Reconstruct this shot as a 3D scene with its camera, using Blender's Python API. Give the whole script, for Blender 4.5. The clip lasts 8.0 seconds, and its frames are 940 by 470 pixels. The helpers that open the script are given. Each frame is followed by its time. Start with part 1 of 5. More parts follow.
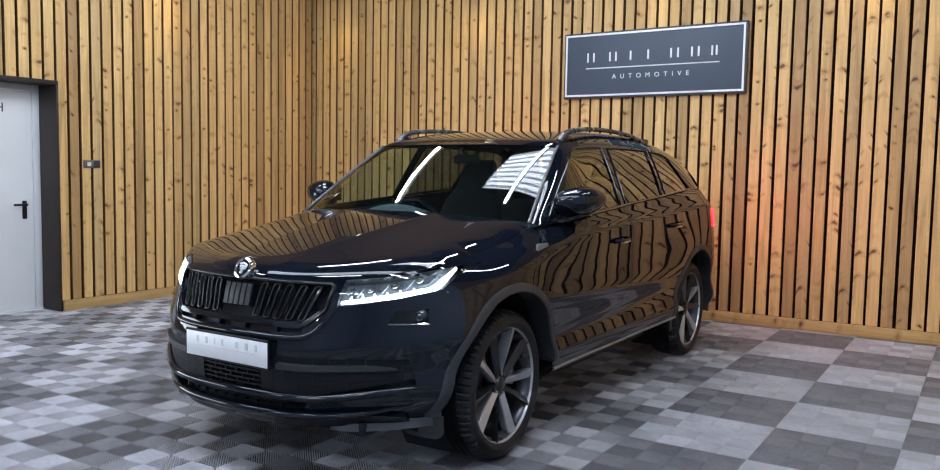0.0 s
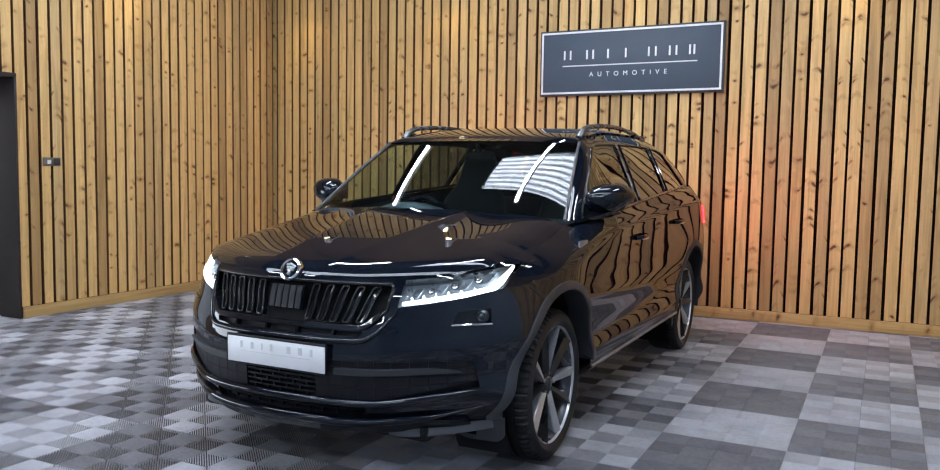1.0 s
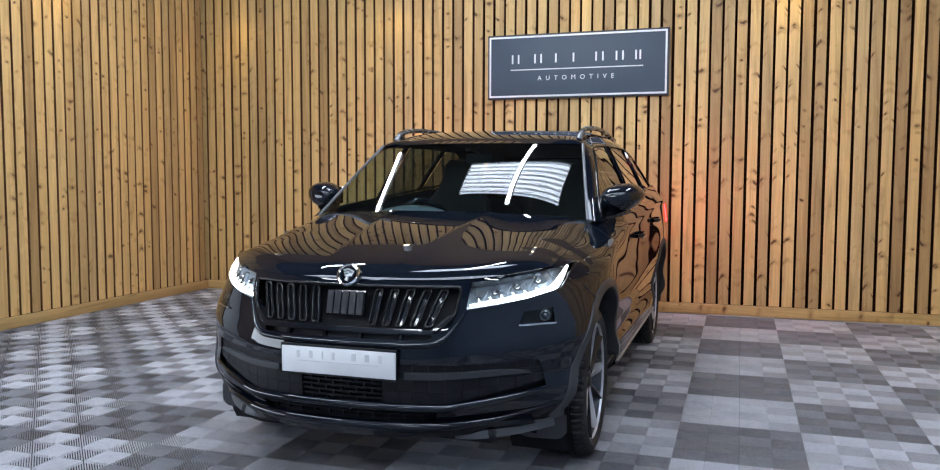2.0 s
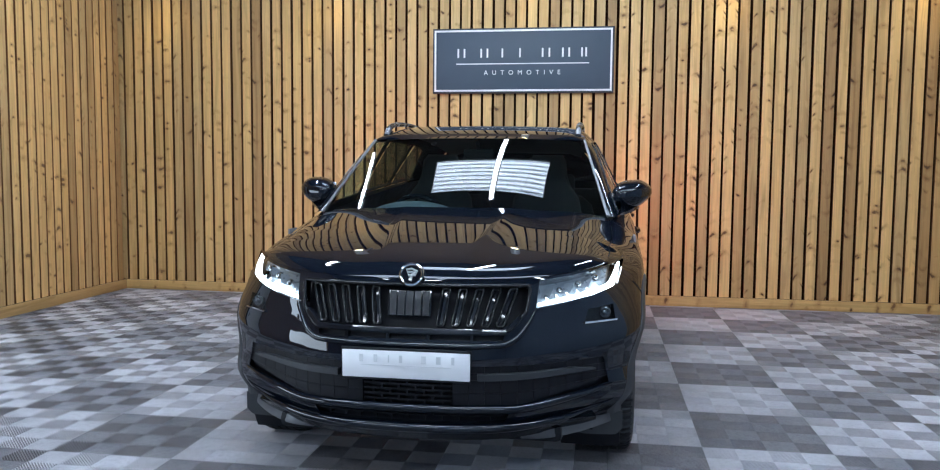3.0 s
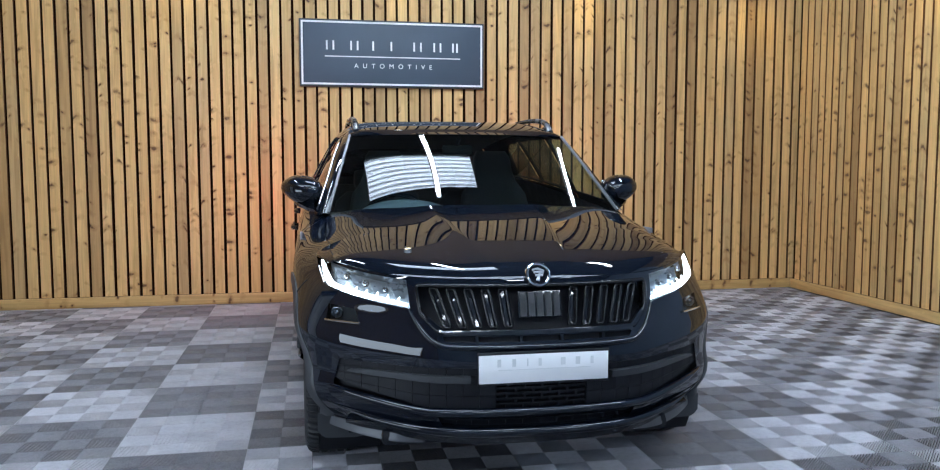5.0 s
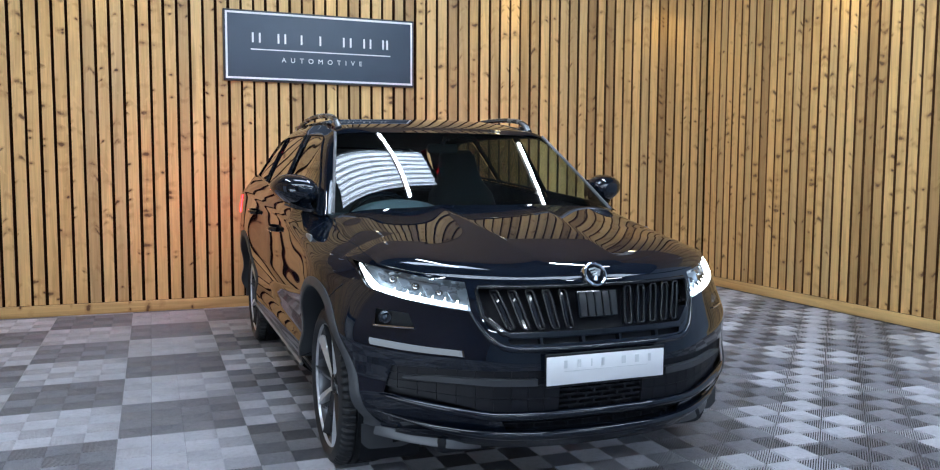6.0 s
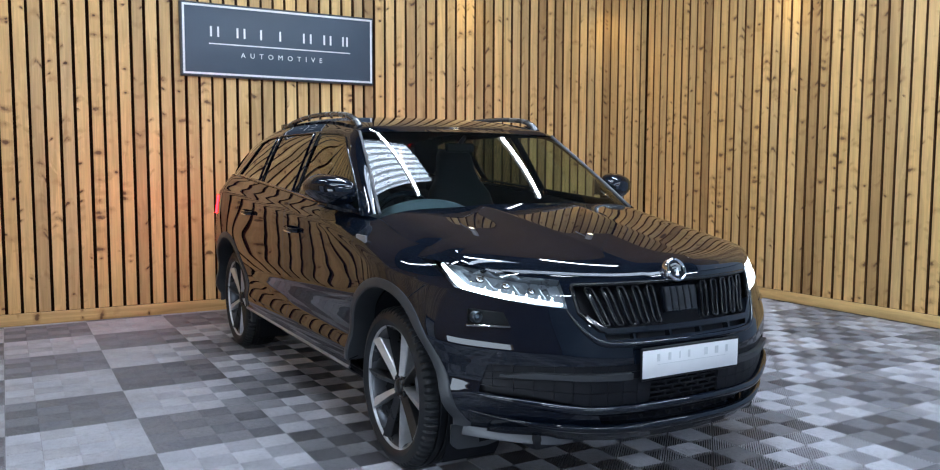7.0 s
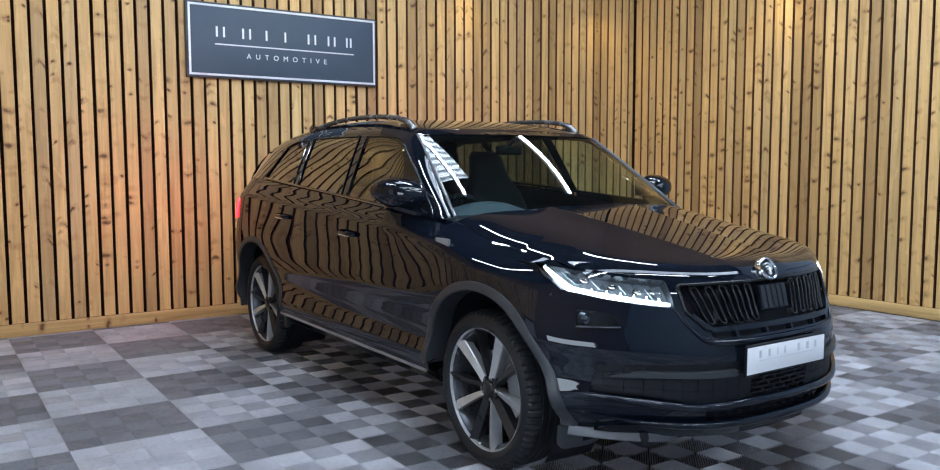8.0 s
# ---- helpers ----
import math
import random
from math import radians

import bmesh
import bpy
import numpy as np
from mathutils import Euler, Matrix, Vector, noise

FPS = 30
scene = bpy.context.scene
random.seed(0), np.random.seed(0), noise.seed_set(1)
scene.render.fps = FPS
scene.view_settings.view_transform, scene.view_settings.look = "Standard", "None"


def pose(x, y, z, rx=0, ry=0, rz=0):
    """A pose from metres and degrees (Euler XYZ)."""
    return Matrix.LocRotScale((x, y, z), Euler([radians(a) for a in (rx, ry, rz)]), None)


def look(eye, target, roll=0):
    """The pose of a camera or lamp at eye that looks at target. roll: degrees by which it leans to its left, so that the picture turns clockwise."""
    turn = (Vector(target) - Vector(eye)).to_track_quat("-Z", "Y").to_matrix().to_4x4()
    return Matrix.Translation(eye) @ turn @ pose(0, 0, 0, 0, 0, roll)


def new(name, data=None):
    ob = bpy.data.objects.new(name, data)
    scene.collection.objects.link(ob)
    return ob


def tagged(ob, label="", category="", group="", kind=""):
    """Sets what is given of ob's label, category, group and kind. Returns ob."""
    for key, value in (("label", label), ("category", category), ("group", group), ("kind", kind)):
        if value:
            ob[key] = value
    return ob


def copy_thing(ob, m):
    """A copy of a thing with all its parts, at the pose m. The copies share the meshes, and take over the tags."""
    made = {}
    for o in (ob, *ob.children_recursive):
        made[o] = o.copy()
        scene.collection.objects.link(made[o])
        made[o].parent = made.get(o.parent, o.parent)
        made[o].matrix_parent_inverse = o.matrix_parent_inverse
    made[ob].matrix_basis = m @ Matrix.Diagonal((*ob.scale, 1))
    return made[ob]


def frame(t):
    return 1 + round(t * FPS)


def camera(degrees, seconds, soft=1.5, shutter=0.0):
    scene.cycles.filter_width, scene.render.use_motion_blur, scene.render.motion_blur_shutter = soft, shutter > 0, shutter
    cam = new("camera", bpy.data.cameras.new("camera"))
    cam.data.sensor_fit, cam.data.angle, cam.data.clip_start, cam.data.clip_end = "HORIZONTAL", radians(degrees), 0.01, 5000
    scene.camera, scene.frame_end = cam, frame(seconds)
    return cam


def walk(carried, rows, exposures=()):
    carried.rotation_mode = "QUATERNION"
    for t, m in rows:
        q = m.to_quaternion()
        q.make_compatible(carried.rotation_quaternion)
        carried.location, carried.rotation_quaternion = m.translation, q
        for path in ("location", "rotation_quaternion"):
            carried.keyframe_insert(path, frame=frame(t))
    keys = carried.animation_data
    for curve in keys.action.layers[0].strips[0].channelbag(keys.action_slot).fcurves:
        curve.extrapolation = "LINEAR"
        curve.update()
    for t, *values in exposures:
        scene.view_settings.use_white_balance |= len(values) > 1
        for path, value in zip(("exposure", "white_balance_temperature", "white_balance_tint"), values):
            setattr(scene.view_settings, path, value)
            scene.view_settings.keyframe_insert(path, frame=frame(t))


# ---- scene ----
cam = camera(59.3, 8.0, soft=1.1)
PATH = [
    (0, (-0.284, 0.109, 1.336), (-1.349, 1.795, 1.183), 1.0),
    (0.5, (-0.53, -0.014, 1.326), (-1.526, 1.713, 1.174), 1.0),
    (1, (-0.835, -0.111, 1.316), (-1.729, 1.672, 1.163), 0.9),
    (1.5, (-1.159, -0.233, 1.307), (-1.925, 1.609, 1.154), 0.9),
    (1.7, (-1.305, -0.322, 1.298), (-2.011, 1.544, 1.154), 0.5),
    (2.8, (-2.141, -0.512, 1.305), (-2.521, 1.445, 1.149), 0.5),
    (3, (-2.312, -0.54, 1.308), (-2.619, 1.43, 1.153), 0.5),
    (3.5, (-2.705, -0.534, 1.315), (-2.845, 1.455, 1.157), 0.4),
    (4, (-3.098, -0.544, 1.326), (-3.075, 1.45, 1.167), 0.3),
    (4.5, (-3.485, -0.514, 1.305), (-3.287, 1.47, 1.143), 0.4),
    (4.7, (-3.653, -0.481, 1.308), (-3.382, 1.494, 1.145), 0.2),
    (5.8, (-4.455, -0.241, 1.316), (-3.812, 1.646, 1.149), 0.2),
    (6, (-4.62, -0.158, 1.309), (-3.903, 1.701, 1.144), 0.3),
    (6.5, (-5.011, -0.022, 1.306), (-4.147, 1.774, 1.139), 0.2),
    (7, (-5.363, 0.167, 1.313), (-4.382, 1.902, 1.144), 0.2),
    (7.5, (-5.676, 0.361, 1.316), (-4.614, 2.047, 1.147), 0.1),
    (8, (-5.941, 0.492, 1.327), (-4.83, 2.146, 1.158), -0.1),
]
walk(cam, [(t, look(eye, target, roll)) for t, eye, target, roll in PATH], [(0.0, 0.0, 6800, 11), (1.6, 0.0, 6800, 11), (3.0, 0.0, 6250, 7), (5.0, 0.0, 6250, 7), (6.5, 0.0, 6300, 8), (8.0, 0.0, 6350, 8)])

# ---- world, daylight and exposure ----
scene.view_settings.exposure = 0.0
world = bpy.data.worlds.new("sky")
scene.world = world
world.use_nodes = True
sky = world.node_tree.nodes.new("ShaderNodeTexSky")
sky.sky_type, sky.sun_disc, sky.sun_elevation, sky.sun_rotation = "NISHITA", False, radians(35), radians(120)
background = world.node_tree.nodes["Background"]
background.inputs["Strength"].default_value = 0.12
world.node_tree.links.new(sky.outputs[0], background.inputs[0])


def area_lamp(name, place, aim, width, height, watts, colour):
    data = bpy.data.lights.new(name, "AREA")
    data.shape, data.size, data.size_y, data.energy, data.color = "RECTANGLE", width, height, watts, colour
    ob = new(name, data)
    ob.matrix_world = look(place, aim)
    return ob


def spot_lamp(name, place, aim, watts, colour, angle, blend):
    data = bpy.data.lights.new(name, "SPOT")
    data.energy, data.color, data.spot_size, data.spot_blend, data.shadow_soft_size = watts, colour, radians(angle), blend, 0.03
    ob = new(name, data)
    ob.matrix_world = look(place, aim)
    return ob


# room sizes
LEFT, RIGHT, BACK, FRONT, TOP = -7.40, 1.25, 7.73, -4.2, 4.80
LIGHT_Z, CLAD_TOP = 3.36, 3.46
TUBE_GLOW, ROOF_GLOW, SPOT_WATTS, DAY_WATTS = 115.0, 9.0, 12.0, 95.0

# daylight in the side window
area_lamp("daylight_window", (LEFT - 0.16, 0.4, 0.82), (0, 0.4, 0.82), 3.6, 1.14, DAY_WATTS, (0.72, 0.84, 1.0))
# warm downlights close to the walls: place, way to the wall and share of the power
WALL_SPOTS = ((-6.85, BACK - 0.28, 0, 1, 0.7), (-5.0, BACK - 0.28, 0, 1, 0.8), (-3.05, BACK - 0.28, 0, 1, 0.35), (-1.15, BACK - 0.28, 0, 1, 0.9), (0.70, BACK - 0.28, 0, 1, 1.1),
              (LEFT + 0.28, 2.6, -1, 0, 0.4), (LEFT + 0.28, 5.6, -1, 0, 0.8), (RIGHT - 0.28, 2.9, 1, 0, 1.1), (RIGHT - 0.28, 5.6, 1, 0, 1.4))
for place_x, place_y, way_x, way_y, share in WALL_SPOTS:
    spot_lamp("wall_spot", (place_x, place_y, LIGHT_Z - 0.11), (place_x + 0.23 * way_x, place_y + 0.23 * way_y, 0.6), SPOT_WATTS * share, (1.0, 0.80, 0.42), 105, 0.8)


# ---- materials ----
def material(name, colour=(0.5, 0.5, 0.5), rough=0.5, metal=0.0, **more):
    m = bpy.data.materials.new(name)
    m.use_nodes = True
    b = m.node_tree.nodes["Principled BSDF"]
    b.inputs["Base Color"].default_value = (*colour, 1)
    b.inputs["Roughness"].default_value = rough
    b.inputs["Metallic"].default_value = metal
    for key, value in more.items():
        b.inputs[key.replace("_", " ")].default_value = value
    return m


class Tree:
    """Short hand for a material's nodes."""

    def __init__(self, m):
        self.t = m.node_tree
        self.b = self.t.nodes["Principled BSDF"]

    def add(self, kind, **values):
        n = self.t.nodes.new("ShaderNode" + kind)
        for key, value in values.items():
            if key in n.inputs:
                n.inputs[key].default_value = value
            else:
                setattr(n, key, value)
        return n

    def link(self, a, b):
        self.t.links.new(a, b)

    def ramp(self, source, *stops):
        n = self.t.nodes.new("ShaderNodeValToRGB")
        while len(n.color_ramp.elements) < len(stops):
            n.color_ramp.elements.new(0.5)
        for e, (p, c) in zip(n.color_ramp.elements, stops):
            e.position, e.color = p, (*c, 1) if not isinstance(c, float) else (c, c, c, 1)
        self.link(source, n.inputs[0])
        return n.outputs[0]

    def mix(self, factor, a, b, mode="MIX"):
        n = self.add("MixRGB", blend_type=mode)
        for value, socket in ((factor, n.inputs[0]), (a, n.inputs[1]), (b, n.inputs[2])):
            if isinstance(value, (int, float)):
                socket.default_value = value
            elif isinstance(value, tuple):
                socket.default_value = (*value, 1)
            else:
                self.link(value, socket)
        return n.outputs[0]

    def sum(self, operation, a, b):
        n = self.add("Math", operation=operation)
        for value, socket in ((a, n.inputs[0]), (b, n.inputs[1])):
            if isinstance(value, (int, float)):
                socket.default_value = value
            else:
                self.link(value, socket)
        return n.outputs[0]

    def coords(self, scale=(1, 1, 1), shift=None):
        c = self.add("TexCoord")
        n = self.add("Mapping")
        n.inputs["Scale"].default_value = scale
        self.link(c.outputs["Object"], n.inputs[0])
        if shift is not None:
            self.link(shift, n.inputs["Location"])
        return n.outputs[0]

    def noise(self, where, scale, detail=4.0, rough=0.55, distort=0.0):
        n = self.add("TexNoise", Scale=scale, Detail=detail, Roughness=rough, Distortion=distort)
        self.link(where, n.inputs["Vector"])
        return n.outputs[0]

    def bump(self, height, strength, distance=0.01):
        n = self.add("Bump", Strength=strength, Distance=distance)
        self.link(height, n.inputs["Height"])
        self.link(n.outputs[0], self.b.inputs["Normal"])


def wood(name, tint, plain=False, turned=False):
    m = material(name, tint, 0.55)
    k = Tree(m)
    info = k.add("ObjectInfo")
    shift = k.add("CombineXYZ")
    for i, f in enumerate((37.0, 91.0, 53.0)):
        n = k.add("Math", operation="MULTIPLY")
        n.inputs[1].default_value = f
        k.link(info.outputs["Random"], n.inputs[0])
        k.link(n.outputs[0], shift.inputs[i])
    # long grain, broad streaks along the board, and knots
    lie = (lambda x, y, z: (z, z, x)) if turned else (lambda x, y, z: (x, y, z))
    grain = k.noise(k.coords(lie(70, 70, 2.2), shift.outputs[0]), 1.0, 5.0, 0.6, 0.6)
    broad = k.noise(k.coords(lie(14, 14, 0.9), shift.outputs[0]), 1.0, 3.0, 0.5, 1.2)
    blotch = k.noise(k.coords(lie(3, 3, 2.5), shift.outputs[0]), 1.0, 2.0)
    light, dark = tuple(c * 1.22 for c in tint), tuple(c * f for c, f in zip(tint, (0.62, 0.56, 0.48)))
    colour = k.mix(k.ramp(grain, (0.36, 0.0), (0.66, 1.0)), tint, light)
    colour = k.mix(k.ramp(broad, (0.48, 0.0), (0.72, 0.65)), colour, dark)
    colour = k.mix(k.ramp(blotch, (0.42, 0.0), (0.75, 0.35)), colour, tuple(c * f for c, f in zip(tint, (0.8, 0.84, 0.9))))
    if not plain:
        # spike knots: flat arcs across the board, bent one way or the other
        split = k.add("SeparateXYZ")
        k.link(k.coords(lie(1, 0, 1)), split.inputs[0])
        across, along = (split.outputs[2], split.outputs[0]) if turned else (split.outputs[0], split.outputs[2])
        square = k.sum("MULTIPLY", across, across)
        bend = k.sum("MULTIPLY", k.sum("SUBTRACT", info.outputs["Random"], 0.42), 42.0)
        lengthwise = k.sum("ADD", along, k.sum("MULTIPLY", square, bend))
        rough = k.noise(k.coords(lie(34, 34, 30), shift.outputs[0]), 1.0, 3.0)

        def knots(wide, tall, share, offset):
            """Closeness to a knot of that size, for that share of the cells, and how rough its edge is."""
            cell = k.add("CombineXYZ")
            k.link(k.sum("ADD", k.sum("MULTIPLY", across, wide), k.sum("MULTIPLY", info.outputs["Random"], 37.0 + offset)), cell.inputs[0])
            k.link(k.sum("ADD", k.sum("MULTIPLY", lengthwise, tall), k.sum("MULTIPLY", info.outputs["Random"], 911.0 + offset)), cell.inputs[2])
            cells = k.add("TexVoronoi", feature="F1", Scale=1.0, Randomness=0.9)
            k.link(cell.outputs[0], cells.inputs["Vector"])
            pick = k.add("SeparateColor")
            k.link(cells.outputs["Color"], pick.inputs[0])
            return k.sum("ADD", cells.outputs["Distance"], k.sum("MULTIPLY", rough, 0.42)), k.sum("GREATER_THAN", pick.outputs[0], 1.0 - share)

        for wide, tall, share, offset, strength in ((6.5, 13.0, 0.27, 0.0, 0.85), (15.0, 21.0, 0.10, 5.3, 0.95)):
            size, some = knots(wide, tall, share, offset)
            halo = k.mix(1.0, k.ramp(size, (0.34, 0.8 * strength), (0.74, 0.0)), some, "MULTIPLY")
            core = k.mix(1.0, k.ramp(size, (0.33, strength), (0.46, 0.0)), some, "MULTIPLY")
            colour = k.mix(halo, colour, tuple(c * f for c, f in zip(tint, (0.58, 0.46, 0.34))))
            colour = k.mix(core, colour, (0.100, 0.046, 0.017))
        pale = k.noise(k.coords(lie(22, 22, 9), shift.outputs[0]), 1.0, 2.0, 0.5, 0.5)
        colour = k.mix(k.ramp(pale, (0.62, 0.0), (0.74, 0.5)), colour, tuple(min(0.85, c * f) for c, f in zip(tint, (1.25, 1.30, 1.35))))
    # every board has its own shade
    shade = k.ramp(info.outputs["Random"], (0.0, (0.56, 0.51, 0.48)), (0.16, (0.78, 0.75, 0.71)), (0.34, (1.0, 0.96, 0.88)), (0.62, (1.02, 1.00, 0.95)), (0.84, (1.09, 1.08, 1.04)), (0.93, (0.84, 0.86, 0.90)), (1.0, (0.70, 0.68, 0.66)))
    colour = k.mix(1.0, colour, shade, "MULTIPLY")
    k.link(colour, k.b.inputs["Base Color"])
    k.link(k.ramp(grain, (0.3, 0.62), (0.7, 0.46)), k.b.inputs["Roughness"])
    k.bump(grain, 0.4, 0.004)
    return m


def speckled(name, colour, other, scale, rough, rough_to, bump=0.0, metal=0.0, random=0.0, fine=0.0):
    """A surface with stains at one scale and grain at another."""
    m = material(name, colour, rough, metal)
    k = Tree(m)
    big, small = k.noise(k.coords(), scale, 4.0, 0.6), k.noise(k.coords(), scale * 14, 3.0, 0.6)
    c = k.mix(k.ramp(big, (0.38, 0.0), (0.68, 1.0)), colour, other)
    if fine:
        c = k.mix(k.ramp(small, (0.45, 0.0), (0.70, fine)), c, tuple(v * 0.55 for v in colour))
    if random:
        info = k.add("ObjectInfo")
        c = k.mix(1.0, c, k.ramp(info.outputs["Random"], (0.0, 1.0 - random), (1.0, 1.0 + random)), "MULTIPLY")
    k.link(c, k.b.inputs["Base Color"])
    k.link(k.ramp(big, (0.35, rough), (0.7, rough_to)), k.b.inputs["Roughness"])
    if bump:
        k.bump(small, bump, 0.003)
    return m


def glowing(name, colour, strength):
    m = material(name, (0.8, 0.8, 0.8), 0.4)
    b = m.node_tree.nodes["Principled BSDF"]
    b.inputs["Emission Color"].default_value = (*colour, 1)
    b.inputs["Emission Strength"].default_value = strength
    return m


def glass(name, tint, gloss=1.45):
    """Thin glass: clear or tinted, with a mirror gloss that grows at a slant."""
    m = bpy.data.materials.new(name)
    m.use_nodes = True
    t = m.node_tree
    t.nodes.remove(t.nodes["Principled BSDF"])
    clear, mirror, mix, slant, power, gain = (t.nodes.new("ShaderNode" + n) for n in ("BsdfTransparent", "BsdfGlossy", "MixShader", "LayerWeight", "Math", "Math"))
    clear.inputs[0].default_value = (*tint, 1)
    mirror.inputs["Roughness"].default_value = 0.0
    mirror.inputs["Color"].default_value = (1, 1, 1, 1)
    slant.inputs["Blend"].default_value = 0.5
    least = ((gloss - 1) / (gloss + 1)) ** 2 * 1.7
    power.operation, power.inputs[1].default_value = "POWER", 5.0
    gain.operation, gain.inputs[1].default_value, gain.inputs[2].default_value = "MULTIPLY_ADD", 1 - least, least
    t.links.new(slant.outputs["Facing"], power.inputs[0])
    t.links.new(power.outputs[0], gain.inputs[0])
    t.links.new(gain.outputs[0], mix.inputs[0])
    t.links.new(clear.outputs[0], mix.inputs[1])
    t.links.new(mirror.outputs[0], mix.inputs[2])
    t.links.new(mix.outputs[0], t.nodes["Material Output"].inputs[0])
    return m


PINE = wood("golden pine board", (0.632, 0.416, 0.176))
# dark brown board sides: the shade of the gaps is put into this colour
PINE_SIDE = speckled("brown board side with gap shade", (0.16, 0.070, 0.030), (0.105, 0.046, 0.020), 6.0, 0.8, 0.9, 0.2)
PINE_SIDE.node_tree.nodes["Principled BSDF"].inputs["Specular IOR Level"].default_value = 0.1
PINE_BASE = wood("pine skirting", (0.56, 0.38, 0.160), turned=True)
FELT = speckled("black backing felt", (0.018, 0.008, 0.004), (0.026, 0.012, 0.006), 3.0, 0.9, 0.95)
FELT.node_tree.nodes["Principled BSDF"].inputs["Specular IOR Level"].default_value = 0.05
TILE_LIGHT = speckled("light grey ribbed plastic", (0.50, 0.50, 0.54), (0.39, 0.39, 0.42), 3.0, 0.34, 0.50, 0.05, random=0.07, fine=0.35)
TILE_DARK = speckled("dark grey ribbed plastic", (0.184, 0.184, 0.208), (0.238, 0.232, 0.246), 3.4, 0.34, 0.52, 0.05, random=0.12, fine=0.45)
SUBFLOOR = speckled("dark grey screed", (0.022, 0.022, 0.024), (0.032, 0.032, 0.034), 1.5, 0.6, 0.8, 0.1)
CEILING = speckled("dull grey painted sheet", (0.064, 0.076, 0.088), (0.052, 0.062, 0.072), 0.8, 0.7, 0.85)
UPPER_WALL = speckled("brown painted upper wall", (0.21, 0.135, 0.075), (0.18, 0.112, 0.062), 0.8, 0.7, 0.85, 0.1)
PLASTER = speckled("pale grey painted blockwork", (0.30, 0.37, 0.47), (0.26, 0.32, 0.41), 0.8, 0.7, 0.85, 0.1)
WHITE_DOOR = speckled("white lacquered steel", (0.78, 0.79, 0.80), (0.74, 0.75, 0.76), 1.5, 0.32, 0.42)
DARK_FRAME = speckled("dark brown painted reveal", (0.020, 0.014, 0.012), (0.030, 0.021, 0.018), 4.0, 0.5, 0.65)
SIGN_FACE = speckled("slate blue sign face", (0.050, 0.074, 0.108), (0.046, 0.069, 0.100), 2.0, 0.52, 0.60)
SIGN_EDGE = speckled("grey sign edge", (0.05, 0.05, 0.055), (0.06, 0.06, 0.06), 3.0, 0.4, 0.5)
WHITE_PAINT = speckled("white sign paint", (0.80, 0.81, 0.83), (0.76, 0.77, 0.79), 5.0, 0.4, 0.5)
METAL_PLATE = speckled("brushed switch metal", (0.20, 0.19, 0.17), (0.15, 0.14, 0.125), 20.0, 0.35, 0.5, metal=0.8)
TUBE = glowing("white tube light", (0.79, 0.88, 1.0), TUBE_GLOW)
WARM_BULB = glowing("warm lamp glass", (1.0, 0.78, 0.40), 25.0)
ROOFLIGHT = glowing("bright corrugated rooflight", (0.68, 0.80, 1.0), ROOF_GLOW)
# dimmer copy of the rooflight glow, for the shaded side of its corrugations
SHADE_BAND = glowing("dim rooflight shade band", (0.62, 0.80, 1.0), ROOF_GLOW * 0.28)
LAMP_BODY = speckled("white lamp housing", (0.7, 0.7, 0.7), (0.6, 0.6, 0.6), 5.0, 0.4, 0.5)

PAINT = material("glossy black car paint", (0.0032, 0.0056, 0.0112), 0.4, 0.0, Coat_Weight=1.0, Coat_Roughness=0.008, Coat_IOR=1.50, Specular_IOR_Level=0.0)
GLOSS = speckled("gloss black plastic", (0.005, 0.007, 0.011), (0.007, 0.009, 0.014), 8.0, 0.06, 0.12)
GRILLE_GLOSS = speckled("gloss black grille lacquer", (0.004, 0.0045, 0.006), (0.006, 0.0065, 0.008), 8.0, 0.16, 0.22)
GRILLE_GLOSS.node_tree.nodes["Principled BSDF"].inputs["Specular IOR Level"].default_value = 0.34
SATIN = speckled("satin dark grey plastic", (0.022, 0.025, 0.030), (0.029, 0.032, 0.037), 9.0, 0.42, 0.55, 0.05)
MATT = speckled("matt black plastic", (0.005, 0.006, 0.009), (0.007, 0.008, 0.012), 12.0, 0.5, 0.62, 0.05)
MATT.node_tree.nodes["Principled BSDF"].inputs["Specular IOR Level"].default_value = 0.28
DULL = speckled("dull black moulding", (0.005, 0.006, 0.007), (0.007, 0.008, 0.009), 12.0, 0.85, 0.92)
DULL.node_tree.nodes["Principled BSDF"].inputs["Specular IOR Level"].default_value = 0.12
BLADE = speckled("satin silver grey trim", (0.22, 0.225, 0.24), (0.19, 0.195, 0.205), 9.0, 0.34, 0.44, metal=0.3)
BLADE_GREY = speckled("satin mid grey trim", (0.105, 0.110, 0.120), (0.09, 0.095, 0.105), 9.0, 0.34, 0.44, metal=0.2)
CORNER_GREY = speckled("satin dark grey corner trim", (0.088, 0.092, 0.102), (0.076, 0.080, 0.088), 9.0, 0.36, 0.46, metal=0.2)
SENSOR = speckled("dull grey sensor cover", (0.013, 0.015, 0.018), (0.011, 0.012, 0.015), 9.0, 0.32, 0.42)
RAIL = speckled("satin anthracite rail paint", (0.085, 0.088, 0.094), (0.070, 0.073, 0.078), 9.0, 0.22, 0.32, metal=0.3)
CHROME = material("chrome", (0.75, 0.75, 0.76), 0.08, 1.0)
SATIN_CHROME = material("brushed chrome", (0.72, 0.73, 0.75), 0.32, 1.0)
DARK_CHROME = material("smoked chrome", (0.22, 0.22, 0.23), 0.14, 1.0)
RUBBER = speckled("tyre rubber", (0.010, 0.0115, 0.0145), (0.015, 0.0165, 0.019), 6.0, 0.44, 0.58, 0.15)
RUBBER.node_tree.nodes["Principled BSDF"].inputs["Specular IOR Level"].default_value = 0.32
